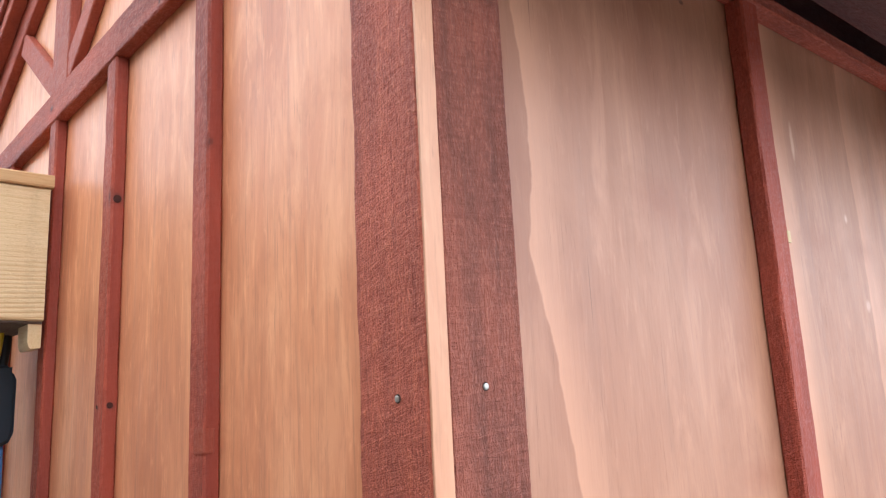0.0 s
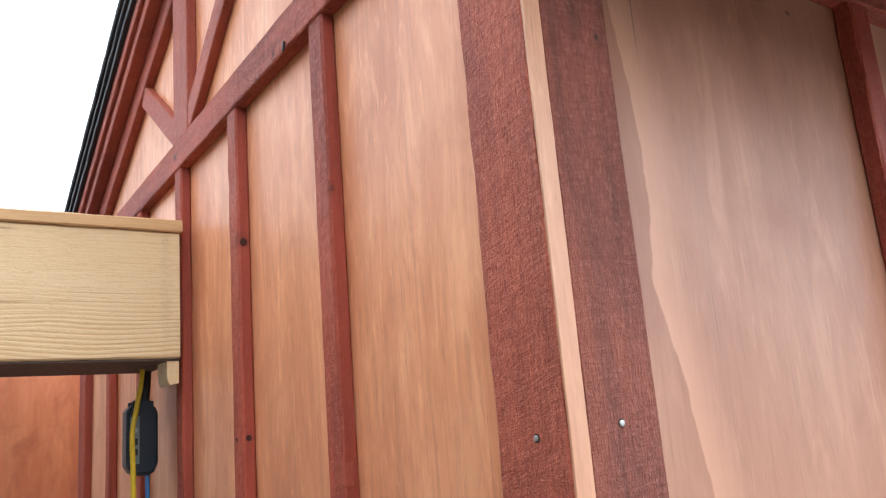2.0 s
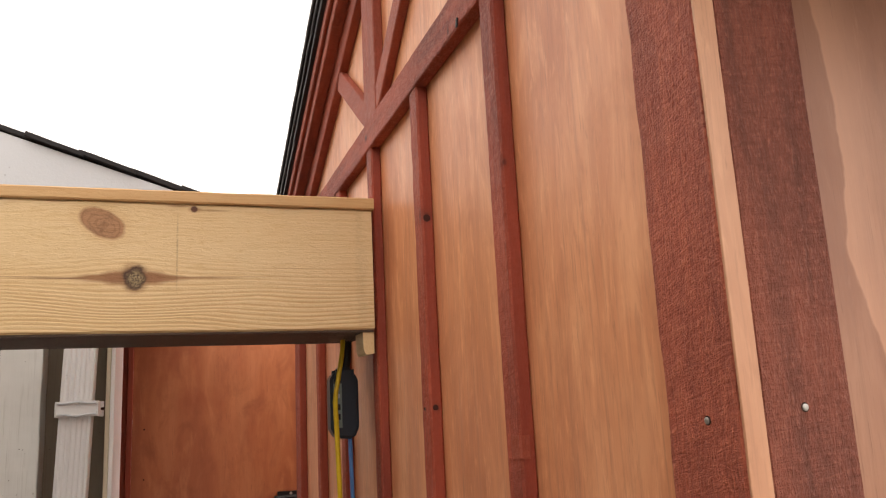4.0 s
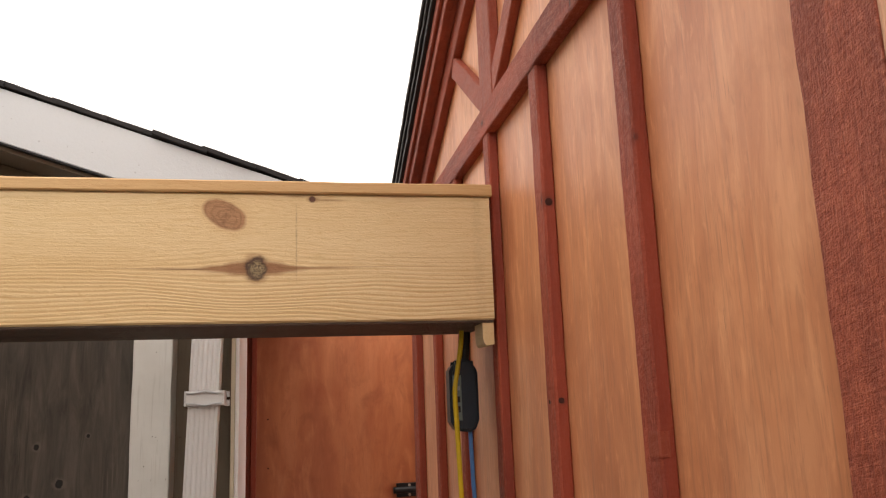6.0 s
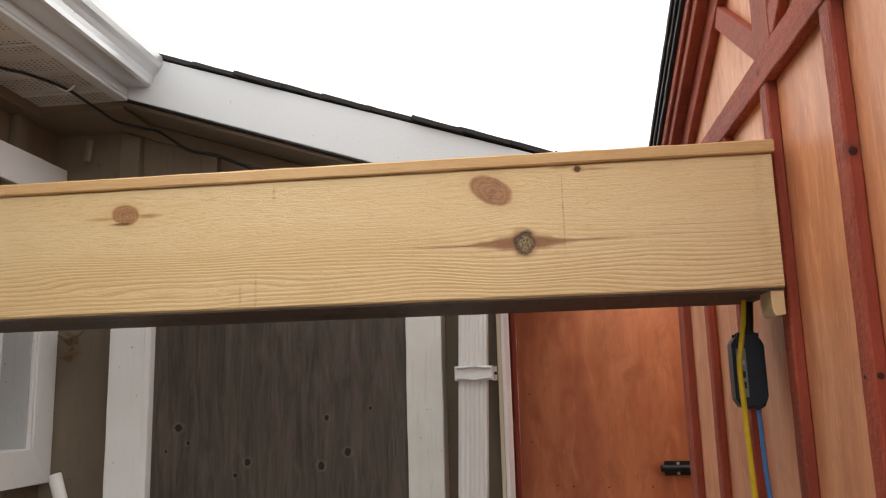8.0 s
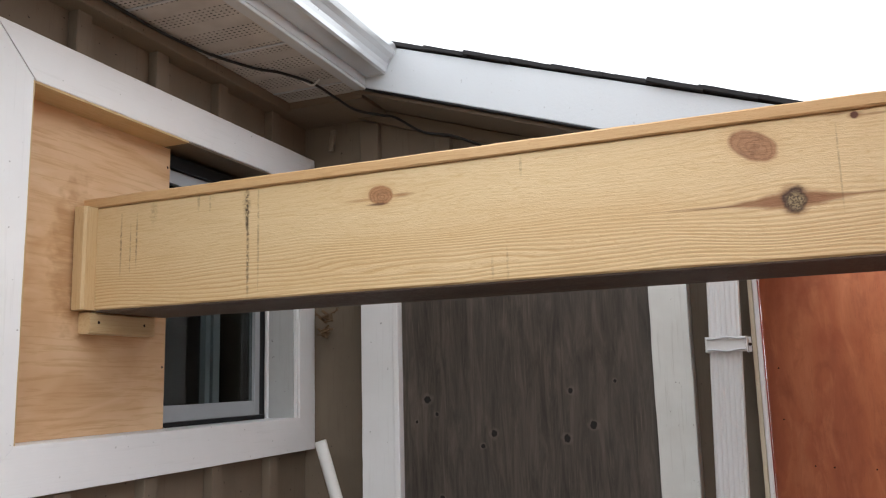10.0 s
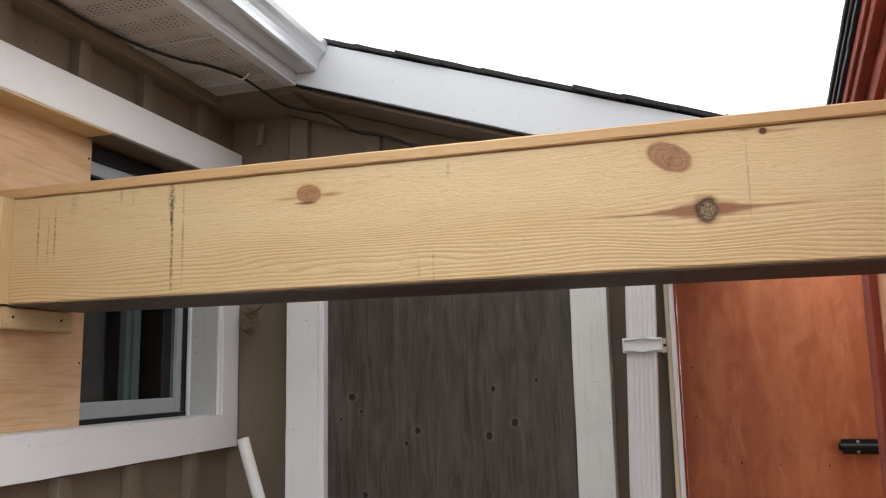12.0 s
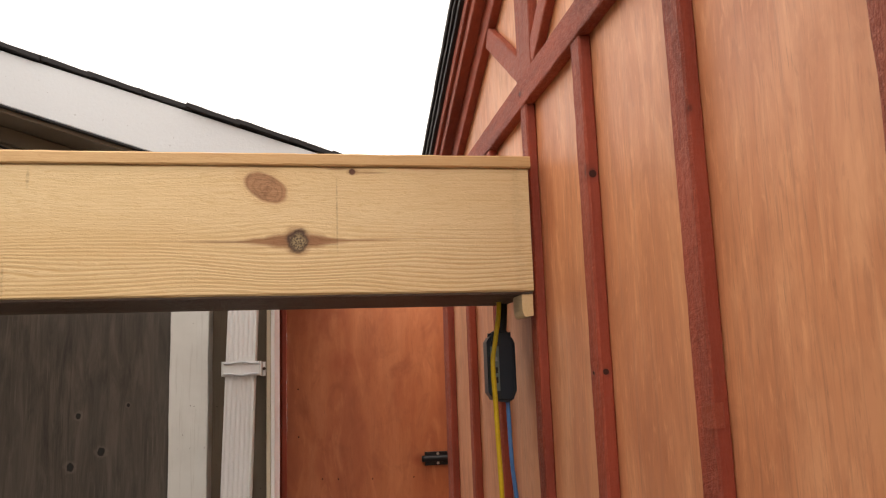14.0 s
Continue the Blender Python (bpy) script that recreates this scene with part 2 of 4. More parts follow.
def pine(name, axis, face="y", knots=(), marks=(), tone=1.0, warmth=1.0):
    """Fresh sawn pine: growth lines along the board that bend round the knots."""
    h = Mat(name, 0.55, spec=0.35)
    v = h.coords()
    sep = h.node("SeparateXYZ", Vector=v)
    lift = h.math("MULTIPLY", h.math("SUBTRACT", h.noise(v, along(axis, 4, 1.6), 2), 0.5), 0.07)
    for (kx, kz), (rx, rz), pull in knots:
        n = h.spot(v, (kx, 1.425, kz), (rx, 9, rz), 0.0, 1.0, 0.0)
        lift = h.math("ADD", lift, h.math("MULTIPLY", n, h.math("MULTIPLY", h.math("SUBTRACT", sep.outputs["Z"], kz), -pull)))
    up = h.node("CombineXYZ", X=lift, Y=lift, Z=lift).outputs[0] if axis != "x" else h.node("CombineXYZ", X=0.0, Y=lift, Z=lift).outputs[0]
    w = h.vmath("ADD", v, up)
    if knots:
        drift = h.math("MULTIPLY", h.noise(w, along(axis, 20, 0.6), 2), 7.0)
        phase = h.math("ADD", h.math("MULTIPLY", h.node("SeparateXYZ", Vector=w).outputs["Z"], 6.2832 / 0.0070), drift)
        ring = h.math("ADD", h.math("MULTIPLY", h.math("SINE", phase), 0.28), 0.5)
        ring = h.math("ADD", ring, h.math("MULTIPLY", h.math("SUBTRACT", h.noise(w, along(axis, 160, 5), 2), 0.5), 0.35))
    else:
        ring = h.noise(w, along(axis, 200, 0.6), 1.0, 0.5)
    fine = h.noise(w, along(axis, 420, 9), 2, 0.6)
    felt = h.noise(v, along(axis, 260, 85), 3, 0.65, 0.8)
    tone2 = h.noise(v, along(axis, 9, 1.4), 3)
    pale, warm, line = (0.66 * tone, 0.50 * tone, 0.292 * tone), (0.60 * tone, 0.42 * tone, 0.218 * tone), (0.47 * tone, 0.285 * tone, 0.115 * tone)
    pale, warm, line = ((r, g_ * warmth, b_ * warmth ** 2) for r, g_, b_ in (pale, warm, line))
    pale = tuple(pale)
    c = h.ramp(tone2, (0.3, pale), (0.72, warm))
    if knots:
        heart = h.node("SeparateXYZ", Vector=w).outputs["Z"]
        low = h.node("MapRange", Value=heart)
        low.inputs[1].default_value, low.inputs[2].default_value = 1.835, 1.90
        low.inputs[3].default_value, low.inputs[4].default_value = 0.82, 0.10
        low = low.outputs[0]
    else:
        low = 0.4
    c = h.mix(h.math("MULTIPLY", h.ramp(ring, (0.22, 0.9), (0.44, 0.0)), low), c, line)
    c = h.mix(h.ramp(fine, (0.34, 0.30), (0.5, 0.0)), c, line)
    c = h.mix(h.ramp(felt, (0.60, 0.0), (0.78, 0.35)), c, tuple(min(1, q * 1.12) for q in pale))
    c = h.mix(h.ramp(felt, (0.26, 0.45), (0.42, 0.0)), c, line)
    return h, v, c, h.math("ADD", h.math("ADD", h.math("MULTIPLY", h.math("MULTIPLY", ring, low), 0.8), h.math("MULTIPLY", felt, 0.9)), h.math("MULTIPLY", fine, 0.5))


def beam_face():
    h, v, c, height = pine("pine_beam_face", "x", "y",
                           (((-0.04, 1.866), (0.22, 0.07), 0.8), ((-0.09, 1.957), (0.13, 0.06), 0.7),
                            ((-0.735, 1.95), (0.2, 0.07), 0.75), ((0.052, 1.987), (0.10, 0.03), 0.7), ((-0.62, 1.86), (0.3, 0.06), -0.9)))
    sep = h.node("SeparateXYZ", Vector=v)
    # dark star knot: check lines either way, brown lens, bark ring, grey heart
    def stain(c, x, z, rx, rz, colour, amount, lo=0.3, hi=1.1, ragged=0.15, fine=60.0, space=None):
        m = h.spot(space or v, (x, 0 if space else 1.425, z), (rx, 9, rz), lo, hi, ragged, fine)
        return h.mix(h.math("MULTIPLY", m, amount), c, colour)

    c = stain(c, -0.12, 1.8655, 0.10, 0.0016, (0.14, 0.065, 0.03), 0.9)
    c = stain(c, -0.19, 1.8675, 0.09, 0.0012, (0.30, 0.17, 0.08), 0.6)
    c = stain(c, 0.06, 1.8675, 0.08, 0.0022, (0.26, 0.13, 0.055), 0.8)
    c = stain(c, 0.15, 1.8700, 0.16, 0.0011, (0.33, 0.19, 0.09), 0.55)
    c = stain(c, 0.22, 1.8850, 0.12, 0.0010, (0.36, 0.21, 0.10), 0.45)
    c = stain(c, -0.085, 1.8665, 0.050, 0.0075, (0.27, 0.13, 0.055), 0.95, 0.5)
    c = stain(c, -0.066, 1.867, 0.030, 0.0135, (0.25, 0.115, 0.05), 0.95, 0.5)
    c = stain(c, 0.004, 1.8665, 0.046, 0.0070, (0.27, 0.13, 0.055), 0.95, 0.5)
    c = stain(c, -0.012, 1.867, 0.028, 0.0130, (0.25, 0.115, 0.05), 0.95, 0.5)
    c = stain(c, -0.039, 1.8665, 0.0250, 0.0265, (0.21, 0.095, 0.038), 0.85, 0.6, 1.1, 0.15, 45.0)
    c = stain(c, -0.039, 1.8670, 0.0185, 0.0200, (0.055, 0.024, 0.011), 0.97, 0.8, 1.1, 0.4, 75.0)
    k = h.vmath("SUBTRACT", v, (-0.037, 1.425, 1.865))
    turns = h.math("ADD", h.math("MULTIPLY", h.vmath("LENGTH", h.vmath("MULTIPLY", k, (1, 0, 1)), (0, 0, 0)), 850.0), h.math("MULTIPLY", h.noise(v, (120, 1, 120), 3, 0.6, 1.2), 24.0))
    heart = h.ramp(h.math("ADD", h.math("MULTIPLY", h.math("SINE", turns), 0.5), 0.5), (0.15, (0.065, 0.040, 0.020)), (0.85, (0.27, 0.195, 0.10)))
    c = h.mix(h.spot(v, (-0.0375, 1.425, 1.8655), (0.0148, 9, 0.0160), 0.6, 1.05, 0.4, 75.0), c, heart)
    # smooth red knots with close rings
    def red_knot(c, x, z, rx, rz, lean, dark, light):
        turn = h.node("Mapping", Vector=h.vmath("SUBTRACT", v, (x, 1.425, z)))
        turn.inputs["Rotation"].default_value = (0, radians(lean), 0)
        o = turn.outputs[0]
        off = h.vmath("MULTIPLY", h.vmath("ADD", o, (-rx * 0.15, 0, rz * 0.1)), (1 / rx, 0.0, 1 / rz))
        beat = h.math("ADD", h.math("MULTIPLY", h.vmath("LENGTH", off, (0, 0, 0)), 24.0), h.math("MULTIPLY", h.noise(v, (70, 1, 70), 4, 0.6), 15.0))
        rings = h.ramp(h.math("ADD", h.math("MULTIPLY", h.math("SINE", beat), 0.5), 0.5), (0.1, dark), (0.6, light))
        rings = h.mix(h.ramp(h.noise(v, (90, 1, 90), 3), (0.50, 0.0), (0.68, 0.5)), rings, tuple(q * 0.6 for q in dark))
        c = stain(c, 0, 0, rx * 1.35, rz * 1.45, (0.50, 0.31, 0.145), 0.5, 0.5, 1.15, 0.15, 40.0, o)
        return h.mix(h.spot(o, (0, 0, 0), (rx, 9, rz), 0.86, 1.03, 0.10, 45.0), c, rings), o

    c, o = red_knot(c, -0.09, 1.9575, 0.040, 0.0235, -28, (0.275, 0.135, 0.062), (0.335, 0.172, 0.082))
    c = stain(c, -0.765, 1.944, 0.045, 0.0040, (0.36, 0.19, 0.08), 0.7)
    c = stain(c, -0.690, 1.946, 0.030, 0.0050, (0.30, 0.15, 0.06), 0.8)
    c, o = red_knot(c, -0.730, 1.950, 0.0265, 0.0190, -8, (0.29, 0.14, 0.062), (0.36, 0.185, 0.085))
    c = stain(c, -0.736, 1.9335, 0.026, 0.0030, (0.09, 0.04, 0.02), 0.85, 0.5, 1.1, 0.35)
    c = stain(c, 0.028, 1.991, 0.024, 0.0022, (0.28, 0.15, 0.065), 0.8)
    c = stain(c, 0.085, 1.985, 0.034, 0.0024, (0.28, 0.15, 0.065), 0.7)
    c = stain(c, 0.055, 1.9860, 0.013, 0.0060, (0.30, 0.15, 0.06), 0.85)
    c = stain(c, 0.0535, 1.9865, 0.0060, 0.0058, (0.10, 0.035, 0.016), 1.0, 0.7)
    # soot-like roller marks in broken upright lines
    for cx, cz, rx, rz, a in ((-1.022, 1.965, 0.010, 0.035, 0.45), (-1.021, 1.95, 0.0045, 0.05, 0.95), (-1.019, 1.87, 0.004, 0.10, 0.75), (-0.995, 1.90, 0.003, 0.11, 0.45),
                              (-1.335, 1.91, 0.003, 0.07, 0.6), (-1.31, 1.90, 0.002, 0.06, 0.55), (-1.294, 1.91, 0.003, 0.06, 0.6),
                              (-1.138, 1.985, 0.004, 0.025, 0.4), (-1.25, 1.97, 0.01, 0.03, 0.3), (-1.11, 1.975, 0.003, 0.02, 0.3),
                              (-0.463, 1.972, 0.003, 0.018, 0.35), (-0.493, 1.805, 0.003, 0.03, 0.35), (-0.52, 1.80, 0.003, 0.025, 0.25),
                              (0.027, 1.935, 0.0018, 0.05, 0.35), (0.027, 1.88, 0.0018, 0.04, 0.3), (0.34, 1.90, 0.012, 0.2, 0.10)):
        s = h.spot(v, (cx, 1.425, cz), (rx, 9, rz), 0.4, 1.1, 0.5, 150.0)
        broken = h.ramp(h.noise(v, (190, 1, 230), 3), (0.36, 0.08), (0.58, 1.0))
        c = h.mix(h.math("MULTIPLY", h.math("MULTIPLY", s, broken), a), c, (0.055, 0.035, 0.018))
    return h.done(c, height, 0.42, 0.0022)


def plain_pine(name, axis, tone=1.0, warmth=1.0):
    h, v, c, height = pine(name, axis, tone=tone, warmth=warmth)
    return h.done(c, height, 0.35, 0.0012)


pine_face = beam_face()
pine_x, pine_y, pine_z = plain_pine("pine_along_x", "x", 0.9), plain_pine("pine_along_y", "y", 0.95), plain_pine("pine_upright", "z", 0.95)
cap_pine = plain_pine("pine_cap_board", "x", 0.86, 0.86)


def sheet_ply():
    h = Mat("new_plywood", 0.5, spec=0.35)
    v = h.coords()
    loops = h.noise(v, (1, 3.2, 9.0), 3, 0.5, 1.6)
    grain = h.noise(v, (1, 7, 120), 4, 0.6, 0.5)
    c = h.ramp(loops, (0.30, (0.55, 0.335, 0.175)), (0.5, (0.63, 0.41, 0.235)), (0.70, (0.69, 0.475, 0.29)))
    c = h.mix(h.ramp(grain, (0.34, 0.5), (0.5, 0.0)), c, (0.46, 0.26, 0.11))
    edge = h.noise(v, (1, 16, 90), 3, 0.6)
    wet = h.spot(v, (-1.41, 1.40, 1.90), (9, 0.075, 0.19), 0.6, 0.95, 0.6, 34.0)
    c = h.mix(h.math("MULTIPLY", wet, h.ramp(edge, (0.35, 0.15), (0.6, 0.6))), c, (0.36, 0.19, 0.075))
    return h.done(c, grain, 0.15, 0.001)


new_ply = sheet_ply()


def painted(name, colour, rough=0.55, grain="z", wear=0.25, dirt=(0.25, 0.22, 0.18), chip=0.0):
    """House paint on sawn wood: brush and grain relief, grime, small scuffs."""
    h = Mat(name, rough, spec=0.4)
    v = h.coords(5.0)
    g = h.noise(v, along(grain, 150, 6), 3, 0.6, 0.3)
    big = h.noise(v, (6, 6, 6), 4, 0.6)
    c = h.mix(h.ramp(big, (0.42, 0.0), (0.8, wear)), colour, tuple(0.6 * a + 0.4 * b for a, b in zip(colour, dirt)))
    c = h.mix(h.ramp(g, (0.28, wear * 0.9), (0.42, 0.0)), c, tuple(0.55 * a + 0.45 * b for a, b in zip(colour, dirt)))
    speck = h.noise(v, (95, 95, 95), 2, 0.5)
    c = h.mix(h.ramp(speck, (0.735, 0.0), (0.76, wear * 2.0)), c, tuple(q * 0.45 for q in dirt))
    if chip:
        s = h.noise(v, along(grain, 60, 30), 3, 0.7, 0.5)
        c = h.mix(h.ramp(s, (0.70, 0.0), (0.74, chip)), c, dirt)
    return h.done(c, h.math("ADD", g, big), 0.3, 0.0012)


taupe = painted("taupe_paint", (0.175, 0.136, 0.098), 0.6, "z", 0.6, (0.06, 0.045, 0.03), 0.15)
taupe_x = painted("taupe_paint_frieze", (0.175, 0.136, 0.098), 0.6, "x", 0.55, (0.06, 0.045, 0.03))
white = painted("white_trim_paint", (0.83, 0.83, 0.84), 0.45, "y", 0.22, (0.35, 0.33, 0.30), 0.12)
white_z = painted("white_trim_paint_upright", (0.80, 0.80, 0.81), 0.45, "z", 0.3, (0.35, 0.33, 0.30), 0.2)
white_old = painted("old_white_paint", (0.64, 0.64, 0.62), 0.55, "z", 0.6, (0.22, 0.20, 0.17), 0.6)
lining_paint = painted("grey_white_reveal_paint", (0.50, 0.505, 0.50), 0.5, "z", 0.5, (0.2, 0.19, 0.17), 0.35)
cream = painted("cream_edge_paint", (0.62, 0.55, 0.42), 0.5, "z", 0.3, (0.3, 0.25, 0.18))
gutter_coat = painted("glossy_white_gutter_coat", (0.60, 0.62, 0.64), 0.24, "y", 0.25, (0.2, 0.2, 0.2))
gutter_coat.node_tree.nodes["Principled BSDF"].inputs["Metallic"].default_value = 0.45
metal_white = painted("white_coated_metal", (0.50, 0.527, 0.56), 0.32, "y", 0.16, (0.3, 0.3, 0.3))
spout_paint = painted("white_downspout_coat", (0.66, 0.67, 0.68), 0.35, "z", 0.25, (0.3, 0.3, 0.28), 0.08)
grey_board = stained_board("dark_eave_board", "x", (0.060, 0.014, 0.015), (0.13, 0.032, 0.032), 0.8)


def dark_ply():
    h = Mat("weathered_dark_plywood", 0.6, spec=0.35)
    v = h.coords()
    g = h.noise(v, (48, 1, 5.0), 5, 0.68, 0.8)
    f = h.noise(v, (300, 1, 9), 2, 0.6)
    big = h.noise(v, (4, 1, 1.4), 3)
    c = h.ramp(g, (0.26, (0.022, 0.0175, 0.0145)), (0.5, (0.060, 0.048, 0.039)), (0.80, (0.125, 0.100, 0.080)))
    c = h.mix(h.ramp(big, (0.45, 0.0), (0.75, 0.45)), c, (0.088, 0.075, 0.065))
    wear = h.noise(v, (5, 1, 3), 4, 0.65)
    c = h.mix(h.math("MULTIPLY", h.ramp(f, (0.56, 0.0), (0.76, 0.55)), h.ramp(wear, (0.42, 0.0), (0.62, 1.0))), c, (0.17, 0.135, 0.105))
    for x, z, r in ((-0.779, 1.469, 0.010), (-0.811, 1.437, 0.007), (-0.584, 1.457, 0.011), (-0.515, 1.490, 0.011), (-0.570, 1.577, 0.008),
                    (-0.456, 1.598, 0.005), (-0.967, 1.56, 0.012), (-0.94, 1.52, 0.006), (-1.0, 1.50, 0.005), (-0.93, 1.30, 0.009)):
        c = h.mix(h.math("MULTIPLY", h.spot(v, (x, 2.185, z), (r * 1.5, 9, r * 1.5), 0.7, 1.1, 0.6, 70.0), 0.35), c, (0.15, 0.125, 0.10))
        c = h.mix(h.spot(v, (x, 2.185, z), (r * 0.9, 9, r), 0.75, 1.0, 0.45, 90.0), c, (0.007, 0.0055, 0.005))
    return h.done(c, h.math("ADD", g, f), 0.4, 0.0015)


board_ply = dark_ply()


def vented():
    """Soffit sheet with rows of punched holes in bands."""
    h = Mat("perforated_soffit", 0.4, spec=0.4)
    v = h.coords()
    s = h.node("SeparateXYZ", Vector=v)
    def cell(o, pitch):
        return h.math("SUBTRACT", h.math("FRACT", h.math("DIVIDE", h.math("ADD", o, 50.0), pitch)), 0.5)
    a, b = cell(s.outputs["X"], 0.0135), cell(s.outputs["Y"], 0.0115)
    r = h.vmath("LENGTH", h.node("CombineXYZ", X=a, Y=b, Z=0.0).outputs[0], (0, 0, 0))
    hole = h.math("MULTIPLY", h.math("LESS_THAN", r, 0.23), h.ramp(h.noise(v, (60, 60, 60), 2), (0.36, 0.35), (0.5, 1.0)))
    lane = h.math("LESS_THAN", h.math("ABSOLUTE", cell(s.outputs["Y"], 0.105)), 0.30)
    hole = h.math("MULTIPLY", hole, lane)
    big = h.noise(v, (9, 9, 9), 3)
    c = h.mix(h.ramp(big, (0.36, 0.0), (0.68, 0.7)), (0.50, 0.475, 0.45), (0.30, 0.27, 0.25))
    c = h.mix(hole, c, (0.03, 0.028, 0.026))
    return h.done(c, h.math("SUBTRACT", 1.0, hole), 0.6, 0.002)


soffit_mat = vented()


def simple(name, colour, rough, metal=0.0, grain=40.0, vary=0.25, spec=0.4):
    h = Mat(name, rough, metal, spec)
    v = h.coords(3.0)
    n = h.noise(v, (grain,) * 3, 3)
    c = h.mix(h.ramp(n, (0.4, 0.0), (0.8, vary)), colour, tuple(q * 0.5 for q in colour))
    return h.done(c, n, 0.15, 0.0008)


shingle_mat = simple("black_asphalt_shingle", (0.022, 0.021, 0.023), 0.9, 0.0, 300.0, 0.5)
black_metal_and_shade = simple("black_metal_and_shade", (0.012, 0.012, 0.014), 0.42, 0.3, 60.0, 0.3)
drip_black = simple("black_drip_edge", (0.020, 0.020, 0.022), 0.4, 0.2, 30.0, 0.3)
nail_steel = simple("galvanised_nail", (0.55, 0.54, 0.52), 0.35, 0.9, 200.0, 0.3)
hole_dark = simple("dark_nail_hole", (0.03, 0.015, 0.01), 0.9)
navy_plastic = simple("dark_navy_plastic", (0.010, 0.017, 0.027), 0.38, 0.0, 90.0, 0.2)
label_plastic = simple("grey_green_plate", (0.16, 0.21, 0.20), 0.4)
yellow_cord = simple("yellow_cord_jacket", (0.62, 0.42, 0.018), 0.45, 0.0, 120.0, 0.35)
blue_cord = simple("blue_cord_jacket", (0.055, 0.17, 0.42), 0.45, 0.0, 120.0, 0.25)
black_rubber = simple("black_rubber", (0.015, 0.014, 0.014), 0.5)
pvc_white = simple("white_pvc", (0.72, 0.72, 0.70), 0.35, 0.0, 30.0, 0.12)
mud = simple("dry_mud_and_leaf", (0.14, 0.085, 0.045), 0.95, 0.0, 120.0, 0.7)
peg_wood = simple("grey_weathered_wood", (0.20, 0.16, 0.12), 0.8, 0.0, 80.0, 0.5)
vinyl = simple("grey_white_vinyl", (0.36, 0.38, 0.40), 0.35, 0.0, 20.0, 0.12)
dark_room = simple("unlit_room_black", (0.012, 0.013, 0.014), 0.9, 0.0, 5.0, 0.3)
# ground stays out of view; its grey is set by the bounce it gives
ground_mat = simple("bounce_toned_ground", (0.31, 0.30, 0.28), 0.95, 0.0, 60.0, 0.6)
glass_h = Mat("window_glass", 0.02, 0.0, 0.15)
glass_h.b.inputs["Transmission Weight"].default_value = 1.0
glass_h.b.inputs["IOR"].default_value = 1.35
under_brown = stained_board("shaded_dark_brown", "x", (0.055, 0.034, 0.024), (0.10, 0.066, 0.048), 0.5)
raw_edge = stained_ply("bare_board_edge", "z", (0.47, 0.215, 0.12), (0.53, 0.26, 0.15), (0.59, 0.31, 0.185))
knot_red = simple("dark_red_knot", (0.050, 0.012, 0.008), 0.85, 0.0, 250.0, 0.7)
glass = glass_h.done((0.55, 0.62, 0.62))

# ---- building helpers ----
X, Y, Z = Vector((1, 0, 0)), Vector((0, 1, 0)), Vector((0, 0, 1))


def mesh_of(name, bm, material):
    me = bpy.data.meshes.new(name)
    bmesh.ops.recalc_face_normals(bm, faces=bm.faces)
    bm.to_mesh(me)
    bm.free()
    me.materials.append(material)
    return me


def thing(name, base, label, category, group="", kind=""):
    """An empty at the thing's base that holds its parts."""
    ob = new(name)
    ob.location = base
    return tagged(ob, label, category, group, kind)


def hang(ob, parent):
    """Put ob, whose mesh is in world metres, under its parent."""
    ob.parent = parent
    at = Vector(parent.location)
    if parent.parent:
        at = Vector((0, 0, 0)) if parent.type == "MESH" else at
    ob.matrix_parent_inverse = Matrix.Translation(-at) if parent.type == "EMPTY" else Matrix()
    return ob


def part(name, bm, material, parent, label="", smooth=False):
    ob = new(name, mesh_of(name, bm, material))
    if smooth:
        for p in ob.data.polygons:
            p.use_smooth = True
    hang(ob, parent)
    if label:
        ob["label"] = label
    return ob


def single(name, bm, material, label, category, group="", kind="", smooth=False):
    ob = new(name, mesh_of(name, bm, material))
    if smooth:
        for p in ob.data.polygons:
            p.use_smooth = True
    return tagged(ob, label, category, group, kind)


def board(a, b, u, w, v, t, ch=0.0015, jit=0.0005, step=0.04, seed=0.0, mitre=(0.0, 0.0), bm=None):
    """A sawn board from a to b: w wide along u, t thick along v, edges eased and slightly uneven; mitre slants the ends along u."""
    bm = bm or bmesh.new()
    a, b, u, v = Vector(a), Vector(b), Vector(u).normalized(), Vector(v).normalized()
    d = b - a
    length = d.length
    d.normalize()
    hw, ht = w / 2, t / 2
    ch = min(ch, hw * 0.4, ht * 0.4)
    sec = [(-hw + ch, -ht), (hw - ch, -ht), (hw, -ht + ch), (hw, ht - ch), (hw - ch, ht), (-hw + ch, ht), (-hw, ht - ch), (-hw, -ht + ch)]
    n = max(1, int(length / step)) if jit else 1
    rings = []
    for i in range(n + 1):
        ring = []
        for k, (p, q) in enumerate(sec):
            s = i / n
            along_m = length * s + p * (mitre[0] * (1 - s) + mitre[1] * s)
            co = a + d * along_m
            nz = Vector((co.x * 21 + seed * 9.1, co.y * 21 + k // 2 * 3.7, co.z * 21 + seed * 5.3))
            e1, e2 = (noise.noise(nz) * jit, noise.noise(nz + Vector((31, 7, 3))) * jit) if jit else (0, 0)
            ring.append(bm.verts.new(co + u * (p + e1) + v * (q + e2)))
        rings.append(ring)
    for r, s in zip(rings, rings[1:]):
        for k in range(8):
            bm.faces.new((r[k], r[(k + 1) % 8], s[(k + 1) % 8], s[k]))
    bm.faces.new(rings[0][::-1])
    bm.faces.new(rings[-1])
    return bm


